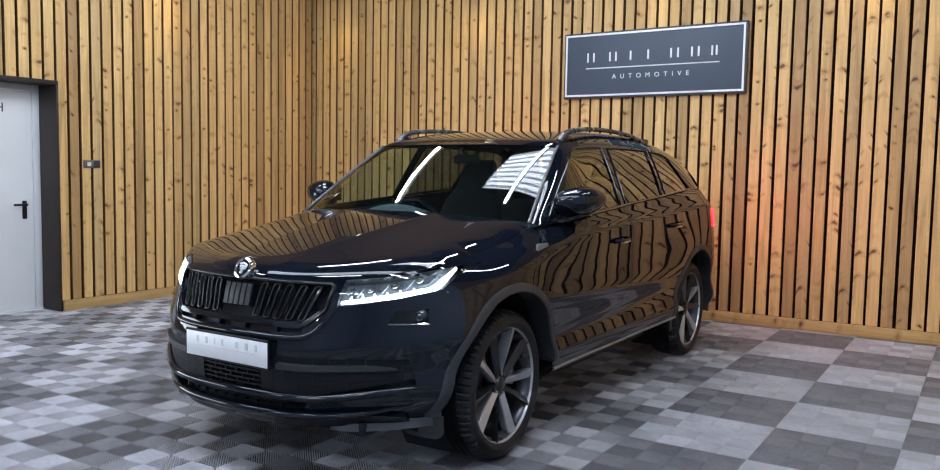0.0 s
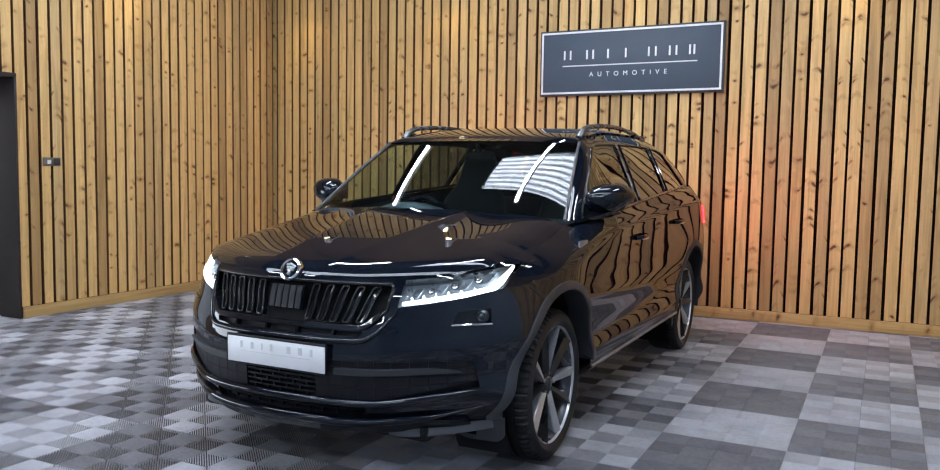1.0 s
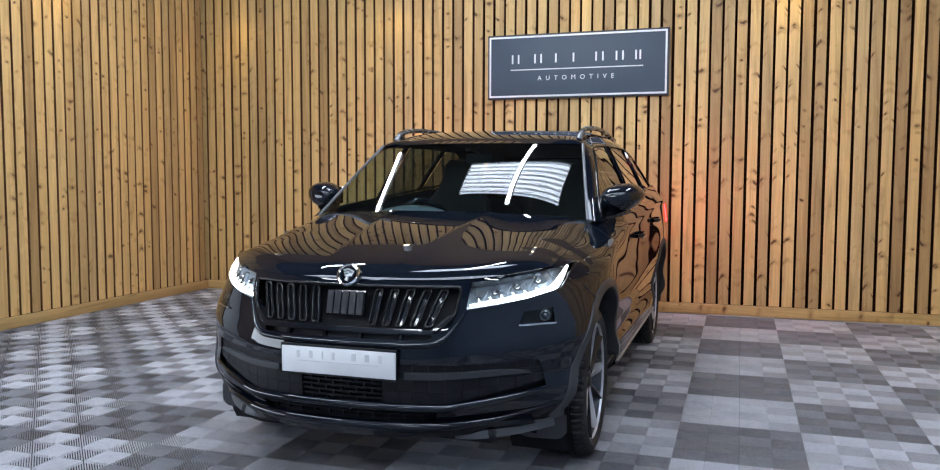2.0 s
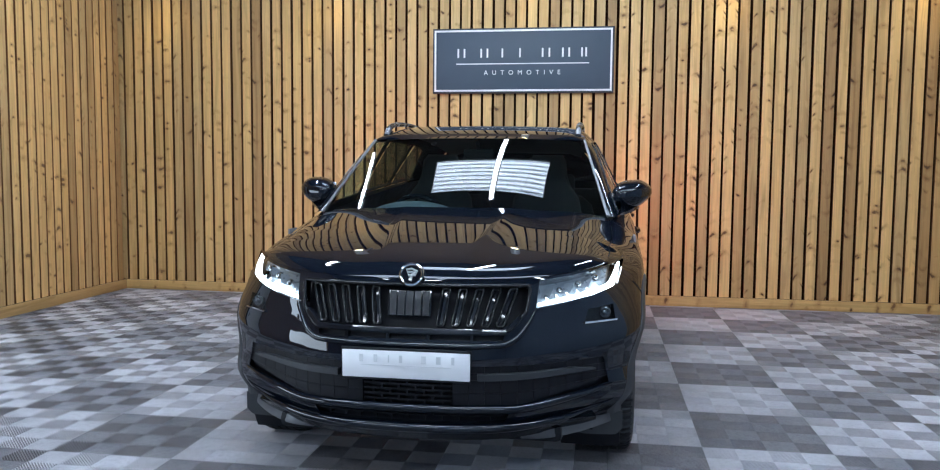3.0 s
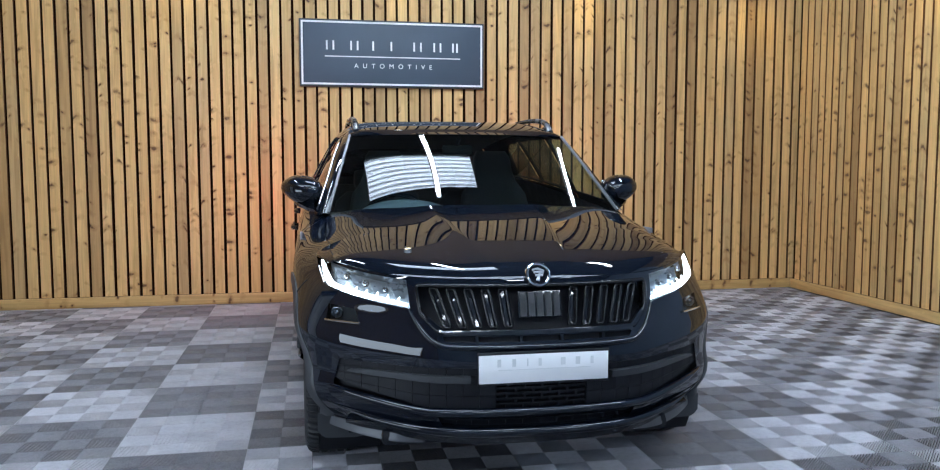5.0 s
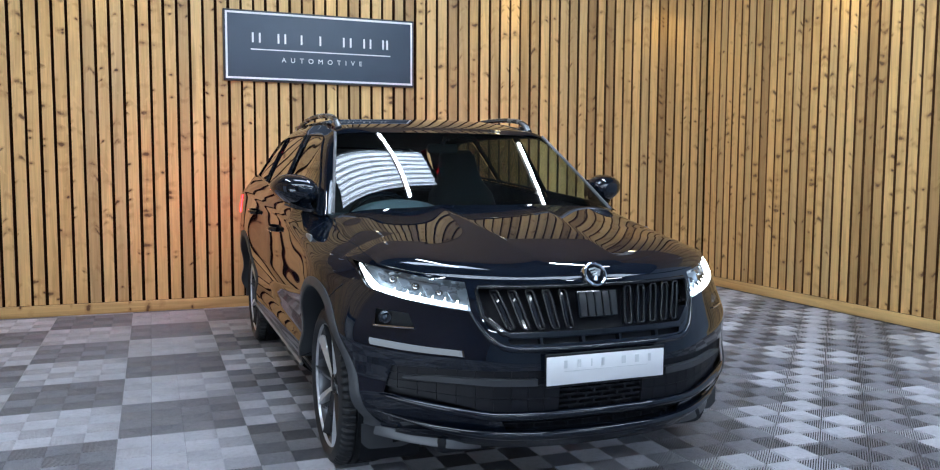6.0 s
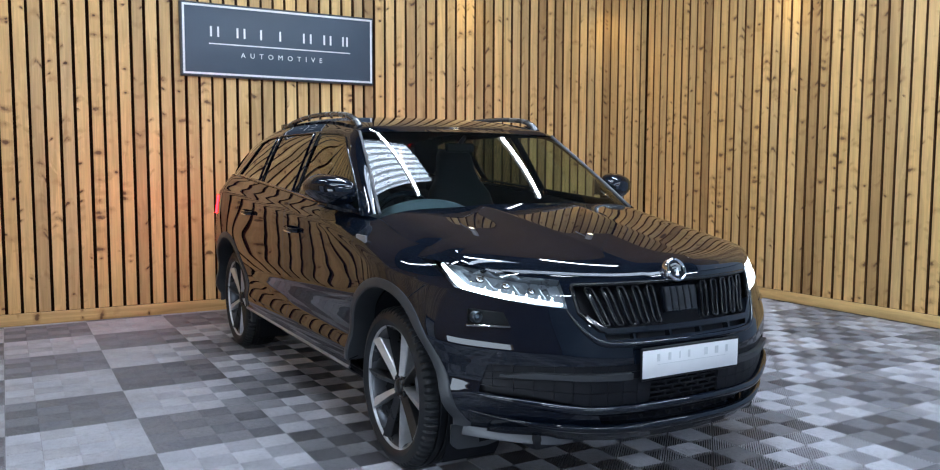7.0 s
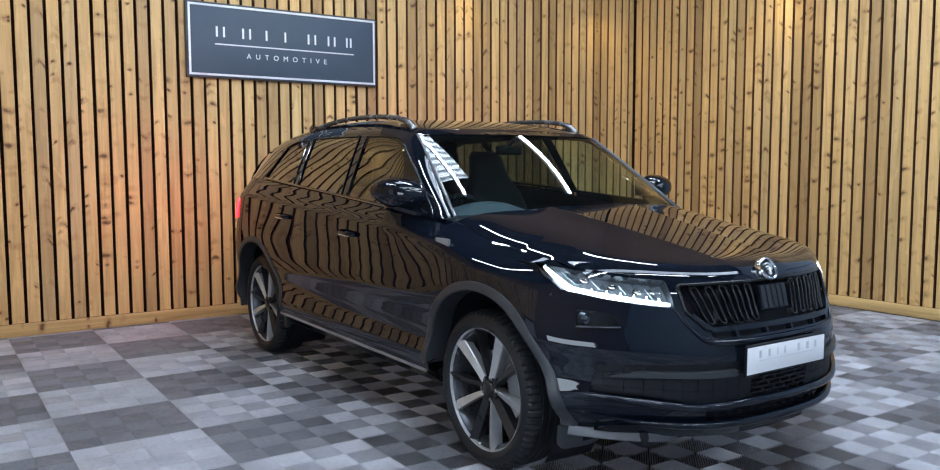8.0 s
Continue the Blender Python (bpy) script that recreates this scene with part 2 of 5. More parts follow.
RIM_DARK = speckled("anthracite alloy paint", (0.026, 0.027, 0.030), (0.034, 0.034, 0.037), 8.0, 0.25, 0.35, metal=0.5)
RIM_INNER = speckled("silver grey alloy", (0.085, 0.088, 0.098), (0.065, 0.068, 0.076), 10.0, 0.24, 0.34, metal=0.7)
RIM_BRIGHT = speckled("polished alloy face", (0.56, 0.57, 0.59), (0.48, 0.49, 0.51), 18.0, 0.30, 0.40, metal=0.55)
DISC = speckled("bare steel", (0.40, 0.39, 0.38), (0.30, 0.28, 0.26), 15.0, 0.28, 0.4, metal=1.0)
SCREEN_GLASS = glass("clear windscreen glass", (0.66, 0.83, 0.84), 1.50)
TINT_GLASS = glass("dark tinted window glass", (0.17, 0.19, 0.16), 2.0)
SIDE_GLASS = glass("green tinted window glass", (0.72, 0.78, 0.68), 1.9)
LAMP_GLASS = glass("clear lamp cover", (0.90, 0.93, 0.95), 1.45)
FOG_GLASS = glass("smoked fog lamp cover", (0.50, 0.53, 0.56), 1.2)
LED = glowing("white running light", (0.80, 0.93, 1.0), 15.0)
RED_LAMP = glowing("lit red lamp", (1.0, 0.003, 0.006), 30.0)
PLATE_WHITE = speckled("white plate face", (0.79, 0.80, 0.82), (0.75, 0.76, 0.78), 6.0, 0.35, 0.45)
PLATE_GREY = speckled("grey plate print", (0.55, 0.57, 0.59), (0.60, 0.62, 0.64), 6.0, 0.5, 0.6)
CLOTH = speckled("dark grey seat cloth", (0.007, 0.008, 0.010), (0.012, 0.013, 0.015), 14.0, 0.8, 0.9, 0.2)
DASH = speckled("dark dashboard vinyl", (0.008, 0.010, 0.012), (0.011, 0.013, 0.016), 18.0, 0.8, 0.9, 0.1)
DASH.node_tree.nodes["Principled BSDF"].inputs["Specular IOR Level"].default_value = 0.15
HOOD = speckled("grey instrument hood", (0.034, 0.042, 0.050), (0.042, 0.050, 0.058), 18.0, 0.5, 0.62, 0.1)
LAMP_GREY = speckled("satin silver lamp inside", (0.21, 0.235, 0.27), (0.17, 0.19, 0.22), 25.0, 0.25, 0.35, metal=0.5)
LINER = speckled("dark cabin lining", (0.012, 0.013, 0.015), (0.018, 0.019, 0.020), 10.0, 0.8, 0.9)


# ---- mesh helpers ----
def mesh_object(name, bm, mat, parent=None, label="", smooth=True, sharp=40):
    data = bpy.data.meshes.new(name)
    bmesh.ops.recalc_face_normals(bm, faces=bm.faces)
    bm.to_mesh(data)
    bm.free()
    data.materials.append(mat)
    if smooth:
        data.shade_smooth()
        data.set_sharp_from_angle(angle=radians(sharp))
    ob = new(name, data)
    ob.parent = parent
    if label:
        ob["label"] = label
    return ob


def part(name, bm, mat, parent, label="", smooth=True, sharp=40):
    return mesh_object(name, bm, mat, parent, label, smooth, sharp)


def thing(name, place, label, category, group="", kind=""):
    ob = new(name)
    ob.location = place
    return tagged(ob, label, category, group, kind)


def box(lo, hi, bevel=0.0, segments=2, bm=None):
    bm = bm or bmesh.new()
    made = bmesh.ops.create_cube(bm, size=1)["verts"]
    for v in made:
        v.co = [l + (c + 0.5) * (h - l) for c, l, h in zip(v.co, lo, hi)]
    if bevel:
        edges = list({e for v in made for e in v.link_edges})
        bmesh.ops.bevel(bm, geom=edges, offset=bevel, segments=segments, affect="EDGES", profile=0.5)
    return bm


def grid(rows, closed_u=False, closed_v=False, bm=None):
    """A sheet through rows of points."""
    bm = bm or bmesh.new()
    vs = [[bm.verts.new(p) for p in row] for row in rows]
    n, k = len(vs), len(vs[0])
    for i in range(n if closed_u else n - 1):
        for j in range(k if closed_v else k - 1):
            q = (vs[i][j], vs[i][(j + 1) % k], vs[(i + 1) % n][(j + 1) % k], vs[(i + 1) % n][j])
            if len({tuple(round(c, 6) for c in v.co) for v in q}) > 2:
                try:
                    bm.faces.new(q)
                except ValueError:
                    pass
    return bm


def spline(points, n):
    """n points of a smooth curve through the given ones."""
    p = np.array(points, float)
    d = np.r_[0, np.cumsum(np.linalg.norm(np.diff(p, axis=0), axis=1) ** 0.5)]
    m = np.gradient(p, d, axis=0) if len(p) > 2 else np.repeat((p[1:] - p[:1]) / d[1], 2, axis=0)
    out = []
    for s in np.linspace(0, d[-1], n):
        i = min(np.searchsorted(d, s, side="right") - 1, len(p) - 2)
        h = d[i + 1] - d[i]
        f = (s - d[i]) / h
        out.append((2 * f**3 - 3 * f**2 + 1) * p[i] + (f**3 - 2 * f**2 + f) * h * m[i] + (3 * f**2 - 2 * f**3) * p[i + 1] + (f**3 - f**2) * h * m[i + 1])
    return np.array(out)


def fitted(xs, ys, ease=0.0):
    """A smooth function through points, with no overshoot; ease rounds it over that much of its run."""
    xs, ys = np.array(xs, float), np.array(ys, float)
    h, dl = np.diff(xs), np.diff(ys) / np.diff(xs)
    m = np.zeros(len(xs))
    for i in range(1, len(xs) - 1):
        if dl[i - 1] * dl[i] > 0:
            w1, w2 = 2 * h[i] + h[i - 1], h[i] + 2 * h[i - 1]
            m[i] = (w1 + w2) / (w1 / dl[i - 1] + w2 / dl[i])
    m[0], m[-1] = dl[0], dl[-1]

    def f(x):
        x = min(max(x, xs[0]), xs[-1])
        i = min(int(np.searchsorted(xs, x, side="right")) - 1, len(xs) - 2)
        g = (x - xs[i]) / h[i]
        return (2 * g**3 - 3 * g**2 + 1) * ys[i] + (g**3 - 2 * g**2 + g) * h[i] * m[i] + (3 * g**2 - 2 * g**3) * ys[i + 1] + (g**3 - g**2) * h[i] * m[i + 1]

    if not ease:
        return f
    run = np.linspace(xs[0] - 4 * ease, xs[-1] + 4 * ease, 1500)
    raw = np.array([f(x) + min(x - xs[0], 0) * m[0] + max(x - xs[-1], 0) * m[-1] for x in run])
    step = run[1] - run[0]
    bell = np.exp(-0.5 * (np.arange(-int(3 * ease / step), int(3 * ease / step) + 1) * step / ease) ** 2)
    pad = len(bell) // 2
    eased = np.convolve(np.pad(raw, pad, mode="edge"), bell / bell.sum(), mode="valid")
    return lambda x: float(np.interp(x, run, eased))


def loft(curves, n):
    """A sheet that runs smoothly across several curves of equal length."""
    curves = [np.array(c) for c in curves]
    return grid([spline([c[k] for c in curves], n) for k in range(len(curves[0]))])


def tube(points, radius, sides=8, closed=False, flat=1.0, bm=None, up=(0, 0, 1)):
    p = [Vector(q) for q in points]
    rows = []
    for i, q in enumerate(p):
        a = p[i - 1] if i or closed else p[0]
        b = p[(i + 1) % len(p)] if i < len(p) - 1 or closed else p[-1]
        t = (b - a).normalized()
        side = t.cross(Vector(up)).normalized()
        over = side.cross(t)
        r = radius[i] if isinstance(radius, (list, tuple)) else radius
        rows.append([q + side * r * math.cos(g) + over * r * flat * math.sin(g) for g in np.linspace(0, 2 * math.pi, sides, endpoint=False)])
    bm = grid(rows, closed, True, bm)
    if not closed:
        bm.verts.ensure_lookup_table()
        base = len(bm.verts) - len(p) * sides
        for k in (base, base + (len(p) - 1) * sides):
            bm.faces.new([bm.verts[k + j] for j in range(sides)])
    return bm


def lathe(profile, n, centre=(0, 0, 0), bm=None):
    """Turns (axis, radius) points round the x axis."""
    rows = []
    for g in np.linspace(0, 2 * math.pi, n, endpoint=False):
        rows.append([(centre[0] + a, centre[1] + r * math.cos(g), centre[2] + r * math.sin(g)) for a, r in profile])
    return grid(rows, True, False, bm)


def thicken(bm, depth):
    bmesh.ops.recalc_face_normals(bm, faces=bm.faces)
    bmesh.ops.solidify(bm, geom=list(bm.faces), thickness=depth)
    return bm


def inside(poly, x, y):
    hit = False
    for (x0, y0), (x1, y1) in zip(poly, poly[1:] + poly[:1]):
        if (y0 > y) != (y1 > y) and x < (x1 - x0) * (y - y0) / (y1 - y0) + x0:
            hit = not hit
    return hit


def cut(bm, poly, axes, keep=lambda c: True, reach=0.03):
    """Cuts the sheet along a polygon seen along the third axis. Returns the faces within it."""
    a, b = axes
    for (x0, y0), (x1, y1) in zip(poly, poly[1:] + poly[:1]):
        dx, dy = x1 - x0, y1 - y0
        size = math.hypot(dx, dy)
        near = []
        for f in bm.faces:
            c = f.calc_center_median()
            if not keep(c):
                continue
            s = ((c[a] - x0) * dx + (c[b] - y0) * dy) / size
            d = abs((c[a] - x0) * dy - (c[b] - y0) * dx) / size
            if -reach < s < size + reach and d < reach:
                near.append(f)
        if not near:
            continue
        geom = list({*near, *(e for f in near for e in f.edges), *(v for f in near for v in f.verts)})
        at, way = [0, 0, 0], [0, 0, 0]
        at[a], at[b], way[a], way[b] = x0, y0, dy, -dx
        bmesh.ops.bisect_plane(bm, geom=geom, plane_co=at, plane_no=way, dist=1e-5)
    return [f for f in bm.faces if keep(f.calc_center_median()) and inside(poly, f.calc_center_median()[a], f.calc_center_median()[b])]


def lift(bm, faces):
    """Takes faces out of a sheet into a new one."""
    out, made = bmesh.new(), {}
    for f in faces:
        out.faces.new([made.setdefault(v, None) or made.update({v: out.verts.new(v.co)}) or made[v] for v in f.verts])
    bmesh.ops.delete(bm, geom=faces, context="FACES")
    return out


# ---- the room ----
def structure(name, bm, mat, label, category, smooth=False):
    return tagged(mesh_object(name, bm, mat, None, "", smooth), label, category, kind="structure")


floor = structure("floor", box((LEFT - 0.6, FRONT - 0.2, -0.20), (RIGHT + 0.3, BACK + 0.3, -0.0135)), SUBFLOOR, "grey chequered floor of ribbed interlocking plastic tiles", "floor")
# ceiling round two rooflights
HOLES = ((-4.18, -2.28, 4.80, 5.904), (-6.85, 0.75, 1.33, 2.246))
bm = box((LEFT - 0.3, FRONT - 0.2, TOP), (RIGHT + 0.3, HOLES[1][2], TOP + 0.12))
box((LEFT - 0.3, HOLES[1][3], TOP), (RIGHT + 0.3, HOLES[0][2], TOP + 0.12), bm=bm)
box((LEFT - 0.3, HOLES[0][3], TOP), (RIGHT + 0.3, BACK + 0.3, TOP + 0.12), bm=bm)
for x0, x1, y0, y1 in HOLES:
    box((LEFT - 0.3, y0, TOP), (x0, y1, TOP + 0.12), bm=bm)
    box((x1, y0, TOP), (RIGHT + 0.3, y1, TOP + 0.12), bm=bm)
structure("ceiling", bm, CEILING, "dull grey sheeted ceiling with two rooflights", "ceiling")

BACKING = 0.030
wall_back = structure("wall_back", box((LEFT - 0.3, BACK + BACKING, 0), (RIGHT + 0.3, BACK + 0.3, TOP)), FELT, "back wall clad in upright golden pine slats over black backing", "wall")
wall_right = structure("wall_right", box((RIGHT + BACKING, FRONT - 0.2, 0), (RIGHT + 0.3, BACK + BACKING, TOP)), FELT, "side wall clad in upright golden pine slats over black backing", "wall")
DOOR0, DOOR1, DOOR_TOP = 3.36, 4.43, 2.068
bm = box((LEFT - 0.3, DOOR1, 0), (LEFT - BACKING, BACK + BACKING, TOP))
box((LEFT - 0.3, DOOR0, DOOR_TOP), (LEFT - BACKING, DOOR1, TOP), bm=bm)
wall_left = structure("wall_left", bm, FELT, "side wall clad in upright golden pine slats with a white door", "wall")
bm = box((LEFT - 0.3, 2.2, 0), (LEFT - BACKING, DOOR0, TOP))
box((LEFT - 0.3, -1.4, 1.40), (LEFT - BACKING, 2.2, TOP), bm=bm)
box((LEFT - 0.3, -1.4, 0), (LEFT - BACKING, 2.2, 0.24), bm=bm)
box((LEFT - 0.3, FRONT - 0.2, 0), (LEFT - BACKING, -1.4, TOP), bm=bm)
structure("wall_left_plain", bm, UPPER_WALL, "plain brown painted end of the side wall with a low window", "wall")
structure("wall_upper_back", box((LEFT + 0.002, BACK - 0.004, CLAD_TOP + 0.004), (RIGHT - 0.002, BACK + BACKING - 0.002, TOP - 0.002)), UPPER_WALL, "plain brown painted wall above the slats", "wall")
structure("wall_upper_right", box((RIGHT, 3.704, CLAD_TOP + 0.004), (RIGHT + BACKING - 0.002, BACK + BACKING - 0.002, TOP - 0.002)), UPPER_WALL, "plain brown painted wall above the slats", "wall")
structure("wall_upper_left", box((LEFT - BACKING + 0.002, DOOR0, CLAD_TOP + 0.004), (LEFT, BACK + BACKING - 0.002, TOP - 0.002)), UPPER_WALL, "plain brown painted wall above the slats", "wall")
structure("wall_side_plain", box((RIGHT, FRONT, 0), (RIGHT + BACKING - 0.002, 3.70, TOP)), PLASTER, "plain painted end of the side wall", "wall")
structure("wall_front", box((LEFT - 0.3, FRONT - 0.2, 0), (RIGHT + 0.3, FRONT, TOP)), PLASTER, "plain grey painted front wall", "wall")


def skirting(name, lo, hi):
    return structure(name, box(lo, hi, 0.004), PINE_BASE, "pale pine skirting board along the floor", "baseboard", True)


SKIRT = 0.098
skirting("baseboard_back", (LEFT + 0.02, BACK - 0.024, 0), (RIGHT - 0.02, BACK - 0.001, SKIRT))
skirting("baseboard_left", (LEFT + 0.001, DOOR1 + 0.01, 0), (LEFT + 0.024, BACK - 0.025, SKIRT))
skirting("baseboard_right", (RIGHT - 0.024, 3.7, 0), (RIGHT - 0.001, BACK - 0.025, SKIRT))

# white steel door in a dark reveal
bm = box((LEFT - 0.32, DOOR1 - 0.022, 0), (LEFT + 0.012, DOOR1, DOOR_TOP), 0.002)
box((LEFT - 0.32, DOOR0, 0), (LEFT + 0.012, DOOR0 + 0.022, DOOR_TOP), 0.002, bm=bm)
box((LEFT - 0.32, DOOR0, DOOR_TOP - 0.022), (LEFT + 0.012, DOOR1, DOOR_TOP + 0.012), 0.002, bm=bm)
door = thing("door_1", (0, 0, 0), "closed white steel door with black lever handle in dark reveal", "door", kind="structure")
part("reveal", bm, DARK_FRAME, door, "dark brown painted reveal")
DX = LEFT - 0.26
bm = box((DX - 0.05, DOOR1 - 0.085, 0), (DX, DOOR1 - 0.022, DOOR_TOP - 0.022), 0.003)
box((DX - 0.05, DOOR0 + 0.022, 0), (DX, DOOR0 + 0.085, DOOR_TOP - 0.022), 0.003, bm=bm)
box((DX - 0.05, DOOR0 + 0.085, DOOR_TOP - 0.075), (DX, DOOR1 - 0.085, DOOR_TOP - 0.022), 0.003, bm=bm)
part("frame", bm, WHITE_DOOR, door)
part("leaf", box((DX - 0.06, DOOR0 + 0.09, 0.012), (DX - 0.008, DOOR1 - 0.09, DOOR_TOP - 0.08), 0.003), WHITE_DOOR, door)
part("threshold", box((DX - 0.06, DOOR0 + 0.022, 0), (DX + 0.012, DOOR1 - 0.022, 0.011), 0.002), WHITE_PAINT, door)
HY = DOOR1 - 0.175
bm = box((DX - 0.009, HY - 0.020, 0.84), (DX + 0.004, HY + 0.020, 1.005), 0.010, 3)
tube([(DX + 0.003, HY, 0.97), (DX + 0.045, HY, 0.97), (DX + 0.055, HY - 0.012, 0.97), (DX + 0.055, HY - 0.125, 0.97)], 0.010, 10, bm=bm)
part("handle", bm, MATT, door, "black lever handle")
# one dark letter at the edge of a notice on the leaf
curve = bpy.data.curves.new("letter", "FONT")
curve.body, curve.size, curve.extrude = "H", 0.115, 0.001
letter = new("letter", curve)
letter.matrix_world = pose(DX - 0.0065, HY - 0.245, 1.79, 90, 0, 90)
letter.data.materials.append(SATIN)
letter.parent = door

# switch plate on the slats
switch = thing("light_switch", (LEFT + 0.001, 4.745, 1.345), "small metal switch plate with white rocker on the slats", "switch")
part("plate", box((0, -0.085, -0.038), (0.012, 0.085, 0.038), 0.004), METAL_PLATE, switch)
part("cover", box((0.0125, 0.015, -0.030), (0.016, 0.078, 0.030), 0.002), SATIN, switch)
part("rocker", box((0.0125, -0.050, -0.020), (0.019, -0.012, 0.016), 0.003), WHITE_PAINT, switch)

# sign board
SX0, SX1, SZ0, SZ1, SY = -3.985, -2.195, 2.078, 2.716, BACK - 0.002
sign = thing("wall_sign", ((SX0 + SX1) / 2, SY, (SZ0 + SZ1) / 2), "slate blue sign board with white border, name bars and word AUTOMOTIVE", "sign")
HW, HH = (SX1 - SX0) / 2, (SZ1 - SZ0) / 2
part("board", box((-HW, -0.045, -HH), (HW, 0, HH), 0.004), SIGN_EDGE, sign, "dark grey edged sign body")
part("face", box((-HW + 0.012, -0.049, -HH + 0.012), (HW - 0.012, -0.0452, HH - 0.012), 0.001), SIGN_FACE, sign, "slate blue sign face")
bm = bmesh.new()
for lo, hi in (((-HW + 0.018, HH - 0.036), (HW - 0.018, HH - 0.018)), ((-HW + 0.018, -HH + 0.018), (HW - 0.018, -HH + 0.036)), ((-HW + 0.018, -HH + 0.036), (-HW + 0.036, HH - 0.036)), ((HW - 0.036, -HH + 0.036), (HW - 0.018, HH - 0.036))):
    box((lo[0], -0.054, lo[1]), (hi[0], -0.0492, hi[1]), 0.001, 1, bm)
part("border", bm, WHITE_PAINT, sign, "thin white border")
part("rule", box((-0.655, -0.053, -0.036), (0.655, -0.0492, -0.026)), WHITE_PAINT, sign, "thin white rule", False)
# the name stands as plain upright bars
for x, w in ((-0.605, 0.062), (-0.375, 0.062), (-0.195, 0.0), (-0.020, 0.0), (0.235, 0.066), (0.430, 0.062), (0.605, 0.040)):
    for d in (-w / 2, w / 2) if w else (0.0,):
        part("name_bar", box((x + d - 0.0085, -0.053, 0.030), (x + d + 0.0085, -0.0492, 0.118), 0.001, 1), WHITE_PAINT, sign, "white upright bar")
curve = bpy.data.curves.new("trade_word", "FONT")
curve.body, curve.size, curve.extrude, curve.space_character, curve.align_x = "AUTOMOTIVE", 0.062, 0.0012, 2.30, "CENTER"
word = new("trade_word", curve)
word.parent = sign
word.matrix_basis = pose(0, -0.0512, -0.138, 90)
word.data.materials.append(WHITE_PAINT)

# tube lights, rooflight and wall spots
tube_light = thing("tube_light", (0, 0, 0), "slim suspended tube light with white housing on wires", "light", "suspended tube lights")
part("housing", box((-0.035, -0.78, 0.03), (0.035, 0.78, 0.08), 0.008), LAMP_BODY, tube_light)
part("glowing_tube", tube([(0, -0.76, 0.0), (0, 0.76, 0.0)], 0.023, 10), TUBE, tube_light, "bright white tube")
for y in (-0.6, 0.6):
    part("suspension_wire", tube([(0, y, 0.078), (0, y, TOP - LIGHT_Z)], 0.002, 6, up=(0, 1, 0)), LAMP_BODY, tube_light)
tube_light.matrix_basis = pose(-3.05, 5.0, LIGHT_Z)
for x, y, turn in ((-4.855, 5.0, 0), (-1.245, 5.0, 0), (-5.15, 1.6, 90), (-3.05, 1.6, 90), (-0.95, 1.6, 90), (-5.15, -1.8, 90), (-3.05, -1.8, 90), (-0.95, -1.8, 90)):
    copy_thing(tube_light, pose(x, y, LIGHT_Z, 0, 0, turn))
for n, (x0, x1, y0, y1) in enumerate(HOLES):
    rows = []
    for i in range(81):
        y = y0 + i * (y1 - y0) / 80
        z = TOP + 0.05 + 0.03 * math.cos((y - y0) * 2 * math.pi / 0.138)
        rows.append([(x0, y, z), (x1, y, z)])
    sheet = structure("rooflight_%d" % (n + 1), thicken(grid(rows), 0.003), ROOFLIGHT, "bright corrugated translucent rooflight in the ceiling", "window", True)
    # bars of weaker glow stand in for shade in the corrugations
    for i in range(round((y1 - y0) / 0.138)):
        y = y0 + (i + 0.5) * 0.138
        part("shade_band", box((x0, y - 0.027, TOP + 0.002), (x1, y + 0.027, TOP + 0.014), 0.004, 1), SHADE_BAND, sheet, "dimmer glowing band for the shade of the corrugations")
spot = thing("spot_light", (0, 0, 0), "small warm downlight on a bracket washing the slatted wall", "light", "wall spot lights")
bm = lathe([(0.13, 0.0), (0.13, 0.045), (0.0, 0.045), (0.0, 0.038), (0.02, 0.036), (0.02, 0.0)], 20)
bmesh.ops.rotate(bm, verts=bm.verts, cent=(0, 0, 0), matrix=Matrix.Rotation(radians(-90), 3, "Y"))
part("can", bm, LAMP_BODY, spot)
bm = lathe([(0.012, 0.0), (0.012, 0.034)], 20)
bmesh.ops.rotate(bm, verts=bm.verts, cent=(0, 0, 0), matrix=Matrix.Rotation(radians(-90), 3, "Y"))
part("bulb", bm, WARM_BULB, spot, "glowing warm lamp")
part("bracket", tube([(0, 0.04, 0.10), (0, 0.281, 0.10)], 0.012, 8), LAMP_BODY, spot, "short wall bracket")
spot.matrix_basis = pose(WALL_SPOTS[0][0], WALL_SPOTS[0][1], LIGHT_Z - 0.04)
for place_x, place_y, way_x, way_y, _ in WALL_SPOTS[1:]:
    copy_thing(spot, pose(place_x, place_y, LIGHT_Z - 0.04, 0, 0, -90 * way_x))

# ---- the car: x to its side, y from nose to tail, z up ----
CAR_X, CAR_Y = -3.035, 2.50
car = thing("car", (CAR_X, CAR_Y, 0), "glossy black five-door family SUV parked with its lamps lit", "car")
HUB_F, HUB_R, HUB_Z, TYRE = 0.905, 3.645, 0.347, 0.350
BEND, NOSE_L, TAIL_L, TAIL = 2.3, 0.93, 0.50, 4.44

